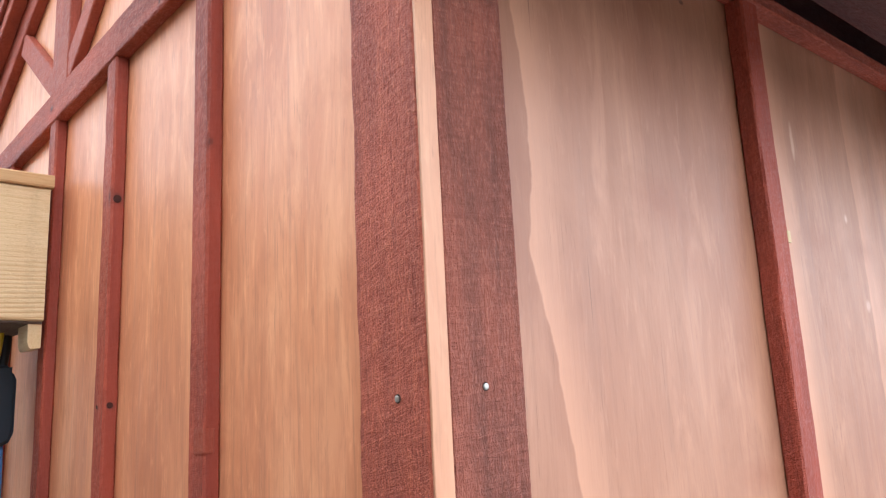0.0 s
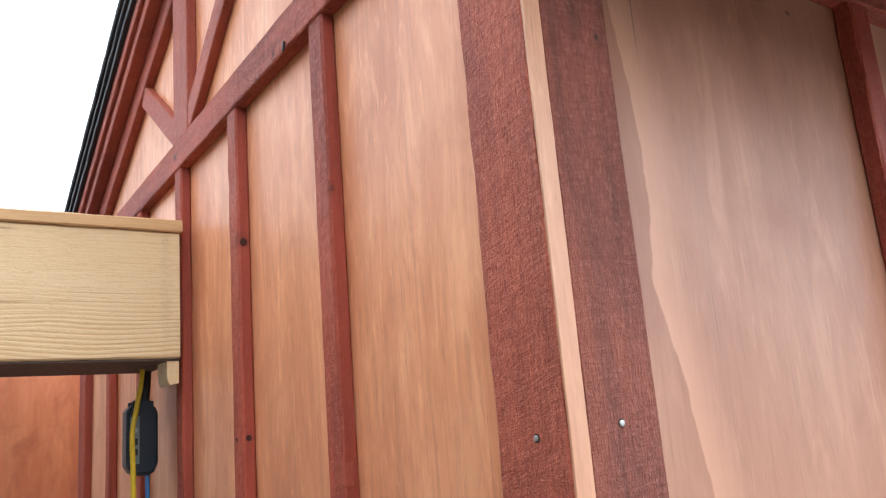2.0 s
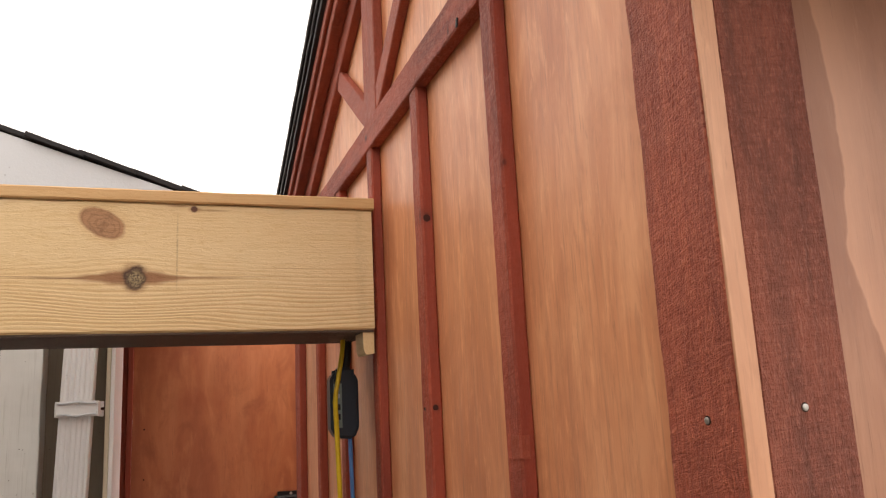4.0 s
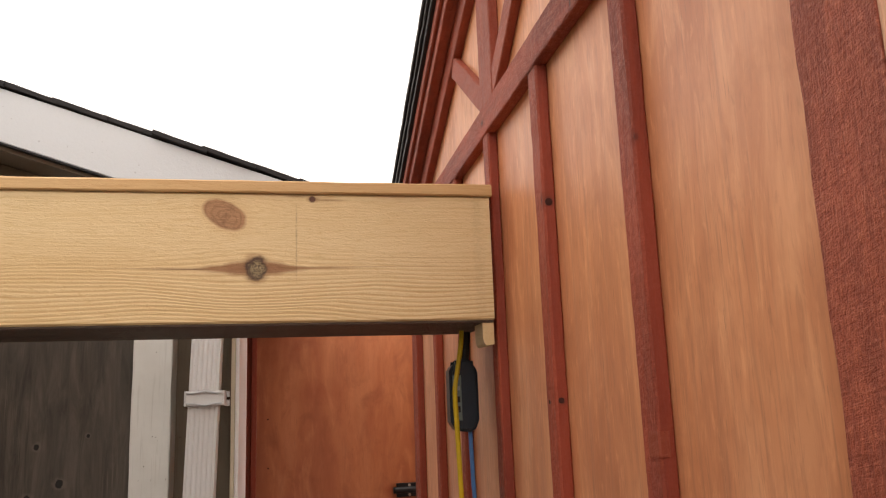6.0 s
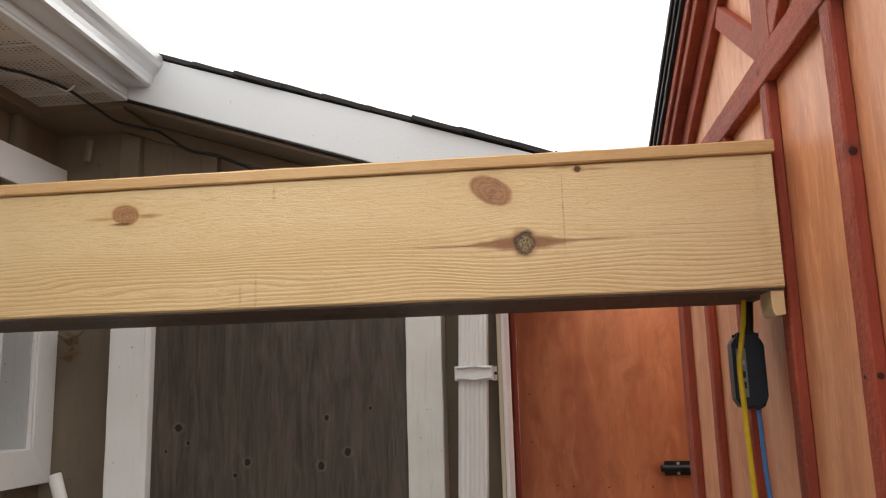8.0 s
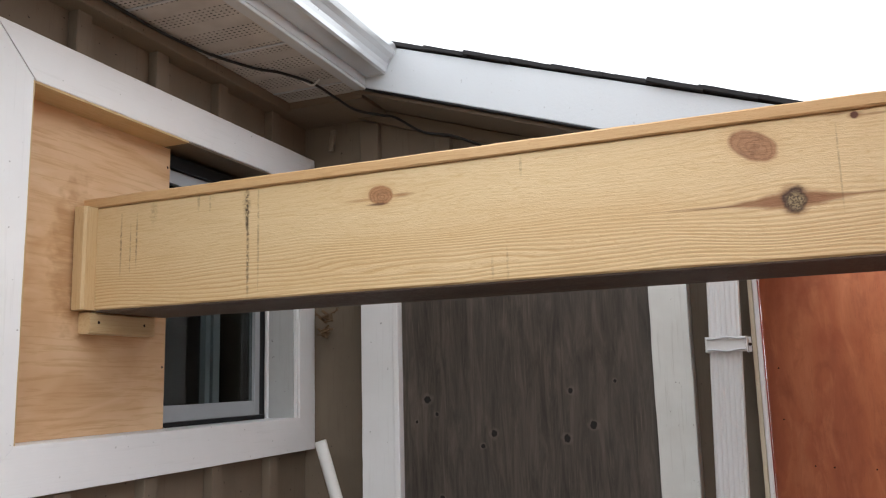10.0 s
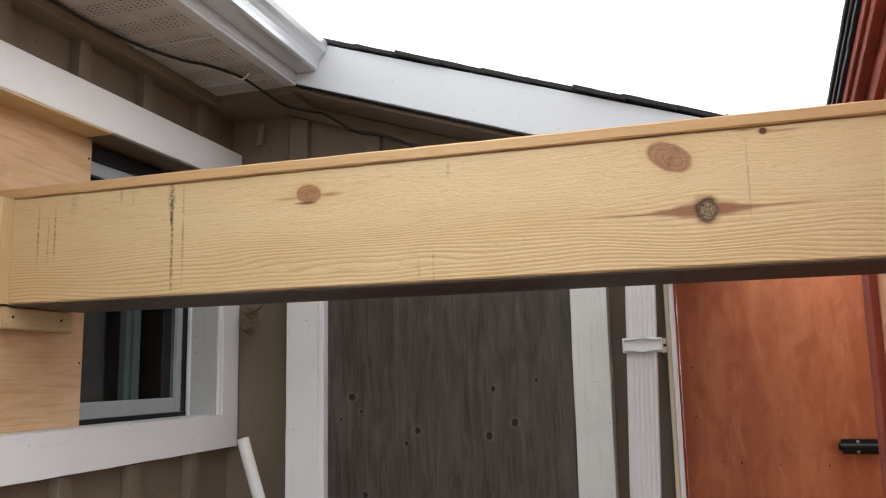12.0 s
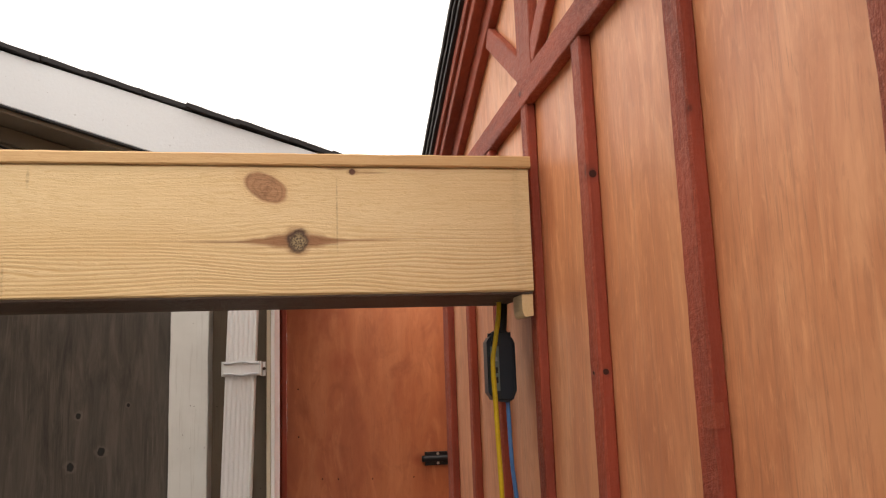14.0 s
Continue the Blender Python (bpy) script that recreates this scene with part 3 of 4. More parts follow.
def box(x0, x1, y0, y1, z0, z1, ch=0.001, bm=None):
    """A plain eased block."""
    return board(((x0 + x1) / 2, (y0 + y1) / 2, z0), ((x0 + x1) / 2, (y0 + y1) / 2, z1), X, x1 - x0, Y, y1 - y0, ch, 0, bm=bm)


def post(x0, x1, y0, y1, z0, z1, ch=0.0015, jit=0.0005, seed=0.0):
    return board(((x0 + x1) / 2, (y0 + y1) / 2, z0), ((x0 + x1) / 2, (y0 + y1) / 2, z1), X, x1 - x0, Y, y1 - y0, ch, jit, 0.03, seed)


def rail_x(x0, x1, y0, y1, z0, z1, ch=0.0015, jit=0.0005, seed=0.0):
    return board((x0, (y0 + y1) / 2, (z0 + z1) / 2), (x1, (y0 + y1) / 2, (z0 + z1) / 2), Y, y1 - y0, Z, z1 - z0, ch, jit, 0.03, seed)


def rail_y(x0, x1, y0, y1, z0, z1, ch=0.0015, jit=0.0005, seed=0.0):
    return board(((x0 + x1) / 2, y0, (z0 + z1) / 2), ((x0 + x1) / 2, y1, (z0 + z1) / 2), X, x1 - x0, Z, z1 - z0, ch, jit, 0.03, seed)


def prism(outline, axis, lo, hi, bm=None):
    """Extrude a flat outline of (p, q) pairs along an axis; x: (y, z), y: (x, z), z: (x, y)."""
    bm = bm or bmesh.new()
    def at(p, q, s):
        return {"x": (s, p, q), "y": (p, s, q), "z": (p, q, s)}[axis]
    a = [bm.verts.new(at(p, q, lo)) for p, q in outline]
    b = [bm.verts.new(at(p, q, hi)) for p, q in outline]
    bm.faces.new(a)
    bm.faces.new(b[::-1])
    n = len(a)
    for i in range(n):
        bm.faces.new((a[i], a[(i + 1) % n], b[(i + 1) % n], b[i]))
    return bm


def tube(points, r, sides=10, bm=None, wobble=0.0):
    """A round cord through smoothed points."""
    bm = bm or bmesh.new()
    pts = [Vector(p) for p in points]
    fine = []
    for i in range(len(pts) - 1):
        p0, p1, p2, p3 = pts[max(i - 1, 0)], pts[i], pts[i + 1], pts[min(i + 2, len(pts) - 1)]
        for k in range(6):
            s = k / 6
            fine.append(0.5 * ((2 * p1) + (p2 - p0) * s + (2 * p0 - 5 * p1 + 4 * p2 - p3) * s * s + (3 * p1 - p0 - 3 * p2 + p3) * s ** 3))
    fine.append(pts[-1])
    rings = []
    for i, p in enumerate(fine):
        d = (fine[min(i + 1, len(fine) - 1)] - fine[max(i - 1, 0)]).normalized()
        side = d.cross(Z if abs(d.z) < 0.9 else X).normalized()
        up = d.cross(side)
        rr = r * (1 + wobble * noise.noise(p * 40))
        rings.append([bm.verts.new(p + (side * math.cos(2 * math.pi * k / sides) + up * math.sin(2 * math.pi * k / sides)) * rr) for k in range(sides)])
    for a, b in zip(rings, rings[1:]):
        for k in range(sides):
            bm.faces.new((a[k], a[(k + 1) % sides], b[(k + 1) % sides], b[k]))
    bm.faces.new(rings[0][::-1])
    bm.faces.new(rings[-1])
    return bm


def stud(centre, n, r, deep, sides=12, dome=0.3):
    """A nail or screw head on a face with normal n."""
    bm = bmesh.new()
    n = Vector(n).normalized()
    s = n.cross(Z).normalized() if abs(n.z) < 0.9 else X
    u = n.cross(s)
    c = Vector(centre)
    rings = []
    for rad, h in ((r, -deep), (r, 0.0), (r * 0.7, deep * dome), (r * 0.25, deep * dome * 1.3)):
        rings.append([bm.verts.new(c + (s * math.cos(2 * math.pi * k / sides) + u * math.sin(2 * math.pi * k / sides)) * rad + n * h) for k in range(sides)])
    for a, b in zip(rings, rings[1:]):
        for k in range(sides):
            bm.faces.new((a[k], a[(k + 1) % sides], b[(k + 1) % sides], b[k]))
    bm.faces.new(rings[0][::-1])
    bm.faces.new(rings[-1])
    return bm


# ---- ground ----
bm = bmesh.new()
bmesh.ops.create_grid(bm, x_segments=40, y_segments=40, size=150)
single("ground", bm, ground_mat, "unseen pale ground round the buildings, toned for bounce light", "ground", kind="structure")

# added out of view to hold low sky light off the walls
single("wall_south", rail_x(-14, 14, -5.6, -5.5, 0, 1.5, 0.004, 0.0), peg_wood, "unseen added board wall that blocks low sky light", "fence", kind="structure")

# ---- the shed ----
F, P = 0.372, 0.391            # faces of the battens and of the plywood on the gable wall
SF, SP = 0.487, 0.511          # the same on the side wall
MID, FAR, END = 1.455, 2.434, 3.3
PITCH, PEAK = 0.417, 2.498     # underside of the rake boards


def rake(y):
    return PEAK - PITCH * abs(y - MID)


shed = thing("shed", (1.8, MID, 0), "garden shed of stained plywood with dark red battens", "shed")
part("gable_wall", prism([(SP, 0), (FAR - 0.02, 0), (FAR - 0.02, rake(FAR) + 0.05), (MID, PEAK + 0.05), (SP, rake(SP) + 0.05)], "x", P, P + 0.018),
     ply_gable, shed, "light orange-brown stained plywood")
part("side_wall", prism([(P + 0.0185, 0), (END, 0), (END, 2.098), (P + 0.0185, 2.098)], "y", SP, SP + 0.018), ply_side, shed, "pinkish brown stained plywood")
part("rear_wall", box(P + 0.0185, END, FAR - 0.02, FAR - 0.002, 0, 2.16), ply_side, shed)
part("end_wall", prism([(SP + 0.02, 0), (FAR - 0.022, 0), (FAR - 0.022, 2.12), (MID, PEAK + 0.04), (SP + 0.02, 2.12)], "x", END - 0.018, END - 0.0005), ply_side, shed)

CH0, CH1 = 2.124, 2.179        # band board over the battens
for n, y0 in enumerate((0.842, 1.150, 1.445, 1.745, 2.042)):
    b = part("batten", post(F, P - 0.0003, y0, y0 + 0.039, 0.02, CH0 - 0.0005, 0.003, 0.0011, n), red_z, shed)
    if n == 0:
        part("repair_chip", box(F - 0.0008, F + 0.012, 0.8406, 0.866, 1.572, 1.597, 0.002), red_post, b, "splintered patch in the batten")
    if n == 1:
        part("knot", stud((0.3800, 1.1494, 1.913), (0, -1, 0), 0.0056, 0.0008, 14, 0.5), knot_red, b, "dark round knot standing proud")
        for x, y, z, rr in ((F - 0.0002, 1.177, 1.632, 0.0035), (0.380, 1.1495, 1.633, 0.0042)):
            part("knot", stud((x, y, z), (-1, 0, 0) if x < F else (0, -1, 0), rr, 0.0008), knot_red, b, "small dark knot")
left_corner = part("corner_board", post(F, P - 0.0003, SF - 0.004, 0.565, 0.02, rake(0.53) - 0.012, 0.0012, 0.0016, 11), red_corner, shed, "rough-sawn red corner board")
part("corner_strip", post(F + 0.0006, P - 0.0006, SF - 0.0072, SF - 0.0045, 0.02, rake(0.5) - 0.015, 0.0006, 0.0005, 12), raw_edge, shed, "bare unstained board edge")
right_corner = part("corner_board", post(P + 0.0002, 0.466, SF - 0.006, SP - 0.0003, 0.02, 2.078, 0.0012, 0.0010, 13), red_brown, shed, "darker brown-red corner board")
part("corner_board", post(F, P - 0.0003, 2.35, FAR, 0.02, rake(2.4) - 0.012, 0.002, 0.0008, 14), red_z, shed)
for pos, nrm, owner in (((F - 0.0006, 0.5165, 1.610), (-1, 0, 0), left_corner), ((0.4245, SF - 0.0066, 1.616), (0, -1, 0), right_corner)):
    part("nail_hole", stud(pos, nrm, 0.0034, 0.0006, dome=0.1), hole_dark, owner, "dark dent round the nail")
    part("nail", stud(Vector(pos) + Vector(nrm) * 0.0008, nrm, 0.0024, 0.0012), nail_steel, owner, "bright galvanised nail head")
for n, (x0, x1) in enumerate(((0.896, 0.934), (1.388, 1.428), (1.876, 1.914), (2.364, 2.402), (2.85, 2.89))):
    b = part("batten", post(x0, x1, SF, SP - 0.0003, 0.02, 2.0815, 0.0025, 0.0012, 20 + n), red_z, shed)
    if n == 0:
        part("splinter", box(x1 - 0.004, x1 + 0.0035, SF - 0.0015, SF + 0.008, 1.778, 1.792, 0.001), plain_pine("split_wood", "z", 0.85), b, "pale split in the batten")
part("side_band", rail_x(0.467, END, SF - 0.003, SP - 0.0003, 2.082, 2.104, 0.002, 0.0006, 30), red_x, shed)
part("corner_band", rail_x(P, 0.4665, SF - 0.004, SP - 0.0003, 2.0785, 2.104, 0.002, 0.0005, 31), red_x, shed)

# gable timber: band, king post, braces, rake and barge boards
part("band_board", rail_y(F - 0.003, P - 0.0003, 0.566, 2.349, CH0, CH1, 0.002, 0.0009, 40), red_y, shed, "rough red band board with knots")
part("nail", board((0.3680, 0.949, 2.1225), (0.3675, 0.945, 2.133), Y, 0.005, X, 0.0025, 0.001, 0), black_metal_and_shade, shed, "dark bent nail at the band board edge")
part("king_post", post(F, P - 0.0003, 1.400, 1.490, CH1 + 0.0005, PEAK - 0.02, 0.002, 0.0005, 41), red_post, shed)
for s in (-1, 1):
    base, top = Vector((0, MID - 0.010 + s * 0.040, 2.200)), Vector((0, MID - 0.010 + s * 0.283, 2.376))
    d = (top - base).normalized()
    mid_x = Vector(((F + P) / 2 + 0.0004, 0, 0))
    part("brace", board(base + mid_x, top + mid_x, d.cross(X), 0.046, X, P - F - 0.002, 0.002, 0.0005, 0.03, 42 + s), red_smooth, shed)
    slope = Vector((0, s, -PITCH)).normalized()
    nrm = Vector((0, s * PITCH, 1)).normalized()
    cosine = nrm.z

    def slab(name, x0, x1, lo, hi, y_in, y_out, mat, label="", seed=0.0, jit=0.0005):
        """A strip along the rake between two heights over the rake line."""
        p0 = Vector(((x0 + x1) / 2, MID + s * y_in, rake(MID + s * y_in) + (lo + hi) / 2))
        p1 = Vector(((x0 + x1) / 2, MID + s * y_out, rake(MID + s * y_out) + (lo + hi) / 2))
        return part(name, board(p0, p1, nrm, (hi - lo) * cosine, X, x1 - x0, 0.002, jit, 0.04, seed, (-s * 0 + PITCH, 0.0)), mat, shed, label)

    out = MID - 0.25 if s < 0 else FAR - MID + 0.20
    slab("rake_board", F - 0.001, P - 0.0003, 0.0, 0.106, 0.0, 0.985, red_smooth, seed=50 + s)
    slab("barge_board", 0.345, F - 0.0015, 0.058, 0.122, 0.0, out, red_smooth, seed=52 + s)
    slab("barge_trim", 0.336, 0.3448, 0.090, 0.122, 0.0, out, red_smooth, seed=54 + s)
    for k, (lo, hi, x0) in enumerate(((0.1225, 0.141, 0.326), (0.1415, 0.158, 0.320), (0.1585, 0.178, 0.314))):
        slab("drip_edge" if k < 2 else "roof_edge", x0, 0.37, lo, hi, 0.0, out + 0.01, drip_black if k < 2 else shingle_mat, "black roof edging", 56 + k, 0.0012)
    slab("roof_deck", 0.3705, END + 0.08, 0.1225, 0.158, 0.0, out, red_x)
    slab("roofing", 0.3705, END + 0.09, 0.1585, 0.178, 0.0, out + 0.012, shingle_mat, "black asphalt shingles")
# the eave over the side wall
d = Vector((0, -1, -PITCH)).normalized()
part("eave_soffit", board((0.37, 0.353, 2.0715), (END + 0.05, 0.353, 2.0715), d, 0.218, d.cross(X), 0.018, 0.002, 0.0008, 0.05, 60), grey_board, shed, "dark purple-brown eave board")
part("eave_fascia", rail_x(0.345, END + 0.06, 0.232, 0.250, 2.02, 2.13, 0.002, 0.0006, 61), red_x, shed)
# dark board added to fill the shadowed gap above the band
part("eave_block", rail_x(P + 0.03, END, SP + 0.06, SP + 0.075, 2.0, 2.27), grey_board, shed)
part("rafter_fill", prism([(0.462, 2.125), (SP + 0.018, 2.15), (SP + 0.018, 2.235), (0.252, 2.125), (0.252, 2.045)], "x", 0.3725, 0.3895), red_y, shed)

# ---- the box beam between the shed and the boarded window ----
BY, BB, BZ0, BZ1, BX0, BX1 = 1.425, 1.640, 1.7765, 1.995, -1.436, 0.3635
beam = thing("box_beam", (-0.5, 1.53, BZ0), "new pale pine box beam with knots bridging shed and house", "beam")
part("front_board", rail_x(-1.400, BX1, BY, BY + 0.038, BZ0, BZ1, 0.003, 0.0006, 70), pine_face, beam, "pale pine board with brown knots")
part("rear_board", rail_x(-1.400, BX1, BB - 0.038, BB, BZ0, BZ1, 0.003, 0.0006, 71), pine_x, beam)
# brown underside, darkened further to carry the shade below the beam
part("underside_board", rail_x(-1.400, BX1 - 0.001, BY + 0.004, BB - 0.004, BZ0 - 0.004, BZ0 - 0.0004, 0.001, 0.0004, 72), under_brown, beam, "dark brown underside board with shade in its colour")
part("cap_board", rail_x(BX0 + 0.001, BX1 + 0.004, BY - 0.006, BB + 0.012, BZ1 + 0.0005, BZ1 + 0.0215, 0.0025, 0.0011, 73), cap_pine, beam, "thin tan cap board")
part("end_board", post(BX0 + 0.001, -1.4005, BY - 0.034, BY + 0.032, BZ0, BZ1, 0.005, 0.0005, 74), pine_z, beam)
part("end_board", post(BX0 + 0.001, -1.4005, BB - 0.035, BB + 0.004, BZ0, BZ1, 0.005, 0.0005, 75), pine_z, beam)
c = single("support_block", rail_y(-1.4355, -1.404, 1.418, 1.612, 1.728, BZ0 - 0.0042, 0.003, 0.0006, 76), pine_y,
           "short pine block carrying the beam on the plywood", "support block", "beam supports")
for y in (1.443, 1.578):
    part("screw", stud((-1.4037, y, 1.752), (1, 0, 0), 0.0032, 0.001), hole_dark, c)
arc = [(0.3630, BZ0 - 0.0042), (0.3630, 1.735), (0.3485, 1.733), (0.3455, 1.737), (0.3435, 1.744), (0.3430, BZ0 - 0.0042)]
single("support_block", prism(arc, "y", 1.432, 1.492), pine_y, "pale pine block with a rounded corner under the beam", "support block", "beam supports")

# ---- the house ----
WX, TX, WY = -1.398, -1.360, 2.262     # side wall face, window trim face, end wall face
house = thing("house", (-3.2, 0.5, 0), "taupe board-and-batten house wing with white trim", "house")
OY0, OY1, OZ0, OZ1 = 1.212, 2.170, 1.516, 2.204
bm = box(WX - 0.13, WX, -3.0, OY0, 0, 2.47, 0)
box(WX - 0.13, WX, OY1, 3.4, 0, 2.47, 0, bm)
box(WX - 0.13, WX, OY0, OY1, 0, OZ0 - 0.03, 0, bm)
box(WX - 0.13, WX, OY0, OY1, OZ1 + 0.02, 2.47, 0, bm)
wall_left = part("side_wall", bm, taupe, house, "taupe painted siding")
roof_z = lambda x: 2.530 - 0.328 * (x + 0.979)     # top of the white rake board
bm = prism([(WX + 0.0005, 0), (-0.1095, 0), (-0.1095, roof_z(-0.1095) - 0.05), (WX + 0.0005, roof_z(WX) - 0.05)], "y", WY, WY + 0.12)
wall_back = part("end_wall", bm, taupe, house, "taupe painted siding")
part("far_wall", box(-0.23, -0.1158, WY + 0.1205, 2.56, 0, 2.2), taupe, house)
part("rear_shell", box(-5.1, -5.0, -3.0, 3.4, 0, 2.47), taupe, house)
part("front_shell", box(-5.0, WX - 0.13, -3.1, -3.0, 0, 2.47), taupe, house)
# room faces near black: the unlit interior's darkness is in their colour
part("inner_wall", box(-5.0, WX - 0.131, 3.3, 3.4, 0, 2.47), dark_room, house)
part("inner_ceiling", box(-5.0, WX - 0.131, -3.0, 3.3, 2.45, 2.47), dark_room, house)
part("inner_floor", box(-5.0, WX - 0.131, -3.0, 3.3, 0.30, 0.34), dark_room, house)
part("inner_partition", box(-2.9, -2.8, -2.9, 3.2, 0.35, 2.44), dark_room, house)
for n, y0 in enumerate((0.58, 0.82, 1.058, 1.318, 1.557, 1.789, 2.036)):
    if y0 < 1.1:
        part("batten", post(WX + 0.0003, -1.370, y0, y0 + 0.045, 0.05, 2.3965, 0.002, 0.0008, 80 + n), taupe, wall_left)
    else:
        part("batten", post(WX + 0.0003, -1.370, y0, y0 + 0.040, OZ1 + 0.0985, 2.3965, 0.002, 0.0008, 80 + n), taupe, wall_left)
        part("batten", post(WX + 0.0003, -1.370, y0, y0 + 0.040, 0.05, OZ0 - 0.0985, 0.002, 0.0008, 90 + n), taupe, wall_left)
part("frieze_board", rail_y(WX + 0.0003, -1.337, -2.9, 2.0755, 2.397, 2.4275, 0.002, 0.0006, 100), taupe, wall_left)
for n, (x0, x1) in enumerate(((-1.190, -1.130), (-0.946, -0.898), (-0.70, -0.65), (-0.46, -0.41))):
    part("batten", post(x0, x1, WY - 0.028, WY - 0.0003, 2.13, roof_z(x1) - 0.197, 0.002, 0.0008, 101 + n), taupe, wall_back)
d = Vector((1, 0, -0.328)).normalized()
up = Vector((0.328, 0, 1)).normalized()
q = lambda x, off, y: Vector((x, y, roof_z(x) + off))
part("rake_soffit", board(q(-1.36, -0.1475, 2.155), q(0.10, -0.1475, 2.155), Y, 0.166, up, 0.010, 0.001, 0), taupe_x, house, "taupe underside of the rake")
part("rake_frieze", board(q(-1.36, -0.1745, 2.2475), q(-0.13, -0.1745, 2.2475), up, 0.038, Y, 0.027, 0.0015, 0.0006, 0.05, 107), taupe_x, house, "taupe board under the rake")
part("rake_board", board(q(-1.16, -0.0723, 2.06), q(0.105, -0.0723, 2.06), up, 0.125, Y, 0.020, 0.0015, 0.0004, 0.05, 106), metal_white, house, "white metal-clad rake board")
# thin black strip drawn in as the shadow line below the rake board
part("rake_lip", board(q(-1.09, -0.1405, 2.0610), q(0.10, -0.1405, 2.0610), up, 0.0045, Y, 0.022, 0.001, 0), black_metal_and_shade, house, "dark shadow strip under the rake board")
part("roof_deck", prism([(-5.2, roof_z(-5.2) - 0.03), (0.10, roof_z(0.10) - 0.03), (0.10, roof_z(0.10) - 0.006), (-5.2, roof_z(-5.2) - 0.006)], "y", 2.0715, 3.5), grey_board, house)
part("roof_deck", prism([(-5.2, roof_z(-5.2) - 0.03), (-1.09, roof_z(-1.09) - 0.03), (-1.09, roof_z(-1.09) - 0.006), (-5.2, roof_z(-5.2) - 0.006)], "y", -3.2, 2.071), grey_board, house)
# shingle courses along the rake, each tab lying on the next
random.seed(4)
for k in range(11):
    x0 = -1.13 + k * 0.117
    x1 = x0 + 0.128
    lift = 0.003 + random.uniform(0.0, 0.0025)
    part("shingle", board(q(x0, 0.0015 + lift, 2.35), q(x1, 0.001 + lift * 0.45, 2.35), Y, 0.62 + random.uniform(-0.012, 0.012), up, 0.012, 0.0015, 0.0014, 0.03, 110 + k), shingle_mat, house)
part("roofing", prism([(-5.2, roof_z(-5.2) - 0.005), (-1.02, roof_z(-1.02) - 0.005), (-1.02, roof_z(-1.02) + 0.008), (-5.2, roof_z(-5.2) + 0.008)], "y", -3.2, 2.03), shingle_mat, house)
# eave: soffit, fascia, gutter
SZ = 2.428
part("return_board", box(WX + 0.001, -1.10, 2.0765, WY - 0.0005, 2.407, 2.46, 0.001), taupe_x, house)
part("soffit", box(WX + 0.001, -1.092, -3.0, 2.076, SZ, SZ + 0.006, 0), soffit_mat, house, "perforated white soffit sheet")
for k in range(16):
    y = 1.99 - k * 0.29
    part("soffit_joint", rail_y(-1.366, -1.093, y, y + 0.006, SZ - 0.003, SZ - 0.0002, 0.001, 0), metal_white, house)
part("soffit_trim", rail_y(-1.106, -1.074, -3.0, 2.0485, SZ - 0.010, SZ - 0.0003, 0.002, 0), metal_white, house, "white trim along the soffit edge")
part("eave_fascia", rail_y(-1.0915, -1.074, -3.0, 2.0485, SZ + 0.0002, 2.545, 0.001, 0), metal_white, house)
prof = [(-1.073, 2.452), (-1.017, 2.452), (-1.010, 2.456), (-1.008, 2.468), (-1.004, 2.480), (-0.995, 2.492), (-0.985, 2.502), (-0.980, 2.514), (-0.979, 2.532), (-0.985, 2.536)]
inner = [(x - 0.003 if n else x, z + 0.003) for n, (x, z) in enumerate(prof)][::-1]
gutter = part("gutter", prism(prof + inner, "y", -3.0, 2.046), gutter_coat, house, "glossy white metal rain gutter")
part("gutter_end", prism(prof + [(-1.073, 2.536)], "y", 2.0462, 2.0492), metal_white, gutter)
# window trim, mitred
TW = 0.095
ym, zm = (OY0 + OY1) / 2, (OZ0 + OZ1) / 2
tx, tt = (WX + TX) / 2, TX - WX - 0.0004
win = thing("window", (TX, ym, OZ0), "house window with white mitred trim, half boarded over", "window")
RW = 0.086
k = RW / TW
part("trim_board", board((tx, OY0 - TW / 2 + 0.0050, OZ1 + TW / 2), (tx, OY1 + RW / 2 - 0.0006, OZ1 + TW / 2), Z, TW, X, tt, 0.0015, 0.0009, 0.04, 120, (-1, k)), white, win)
part("trim_board", board((tx, OY0 - TW / 2 + 0.0006, OZ0 - TW / 2), (tx, OY1 + RW / 2 - 0.0006, OZ0 - TW / 2), -Z, TW, X, tt, 0.0015, 0.0012, 0.04, 121, (-1, k)), white, win)
part("trim_board", board((tx, OY0 - TW / 2, OZ0 - TW / 2), (tx, OY0 - TW / 2, OZ1 + TW / 2), -Y, TW - 0.0006, X, tt, 0.0015, 0.0009, 0.04, 122, (-1, 1)), white_z, win)
part("trim_board", board((tx, OY1 + RW / 2, OZ0 - TW / 2), (tx, OY1 + RW / 2, OZ1 + TW / 2), Y, RW - 0.0006, X, tt, 0.0015, 0.0009, 0.04, 123, (-1 / k, 1 / k)), white_z, win)
# lining, frame and sash
part("lining", box(-1.456, -1.3735, OY1 - 0.016, OY1 - 0.0003, OZ0, OZ1), lining_paint, win, "greyish painted reveal board")
part("bead", box(-1.3733, TX - 0.003, OY1 - 0.0125, OY1 - 0.0003, OZ0, OZ1, 0.003), white_z, win, "white bead along the trim")
part("bead", post(-1.468, -1.4562, OY1 - 0.022, OY1 - 0.0003, OZ0, OZ1, 0.003, 0.0004, 124), white_z, win, "white window stop")
part("lining", box(WX - 0.125, TX - 0.002, OY0 + 0.0003, OY0 + 0.004, OZ0, OZ1), pine_z, win)
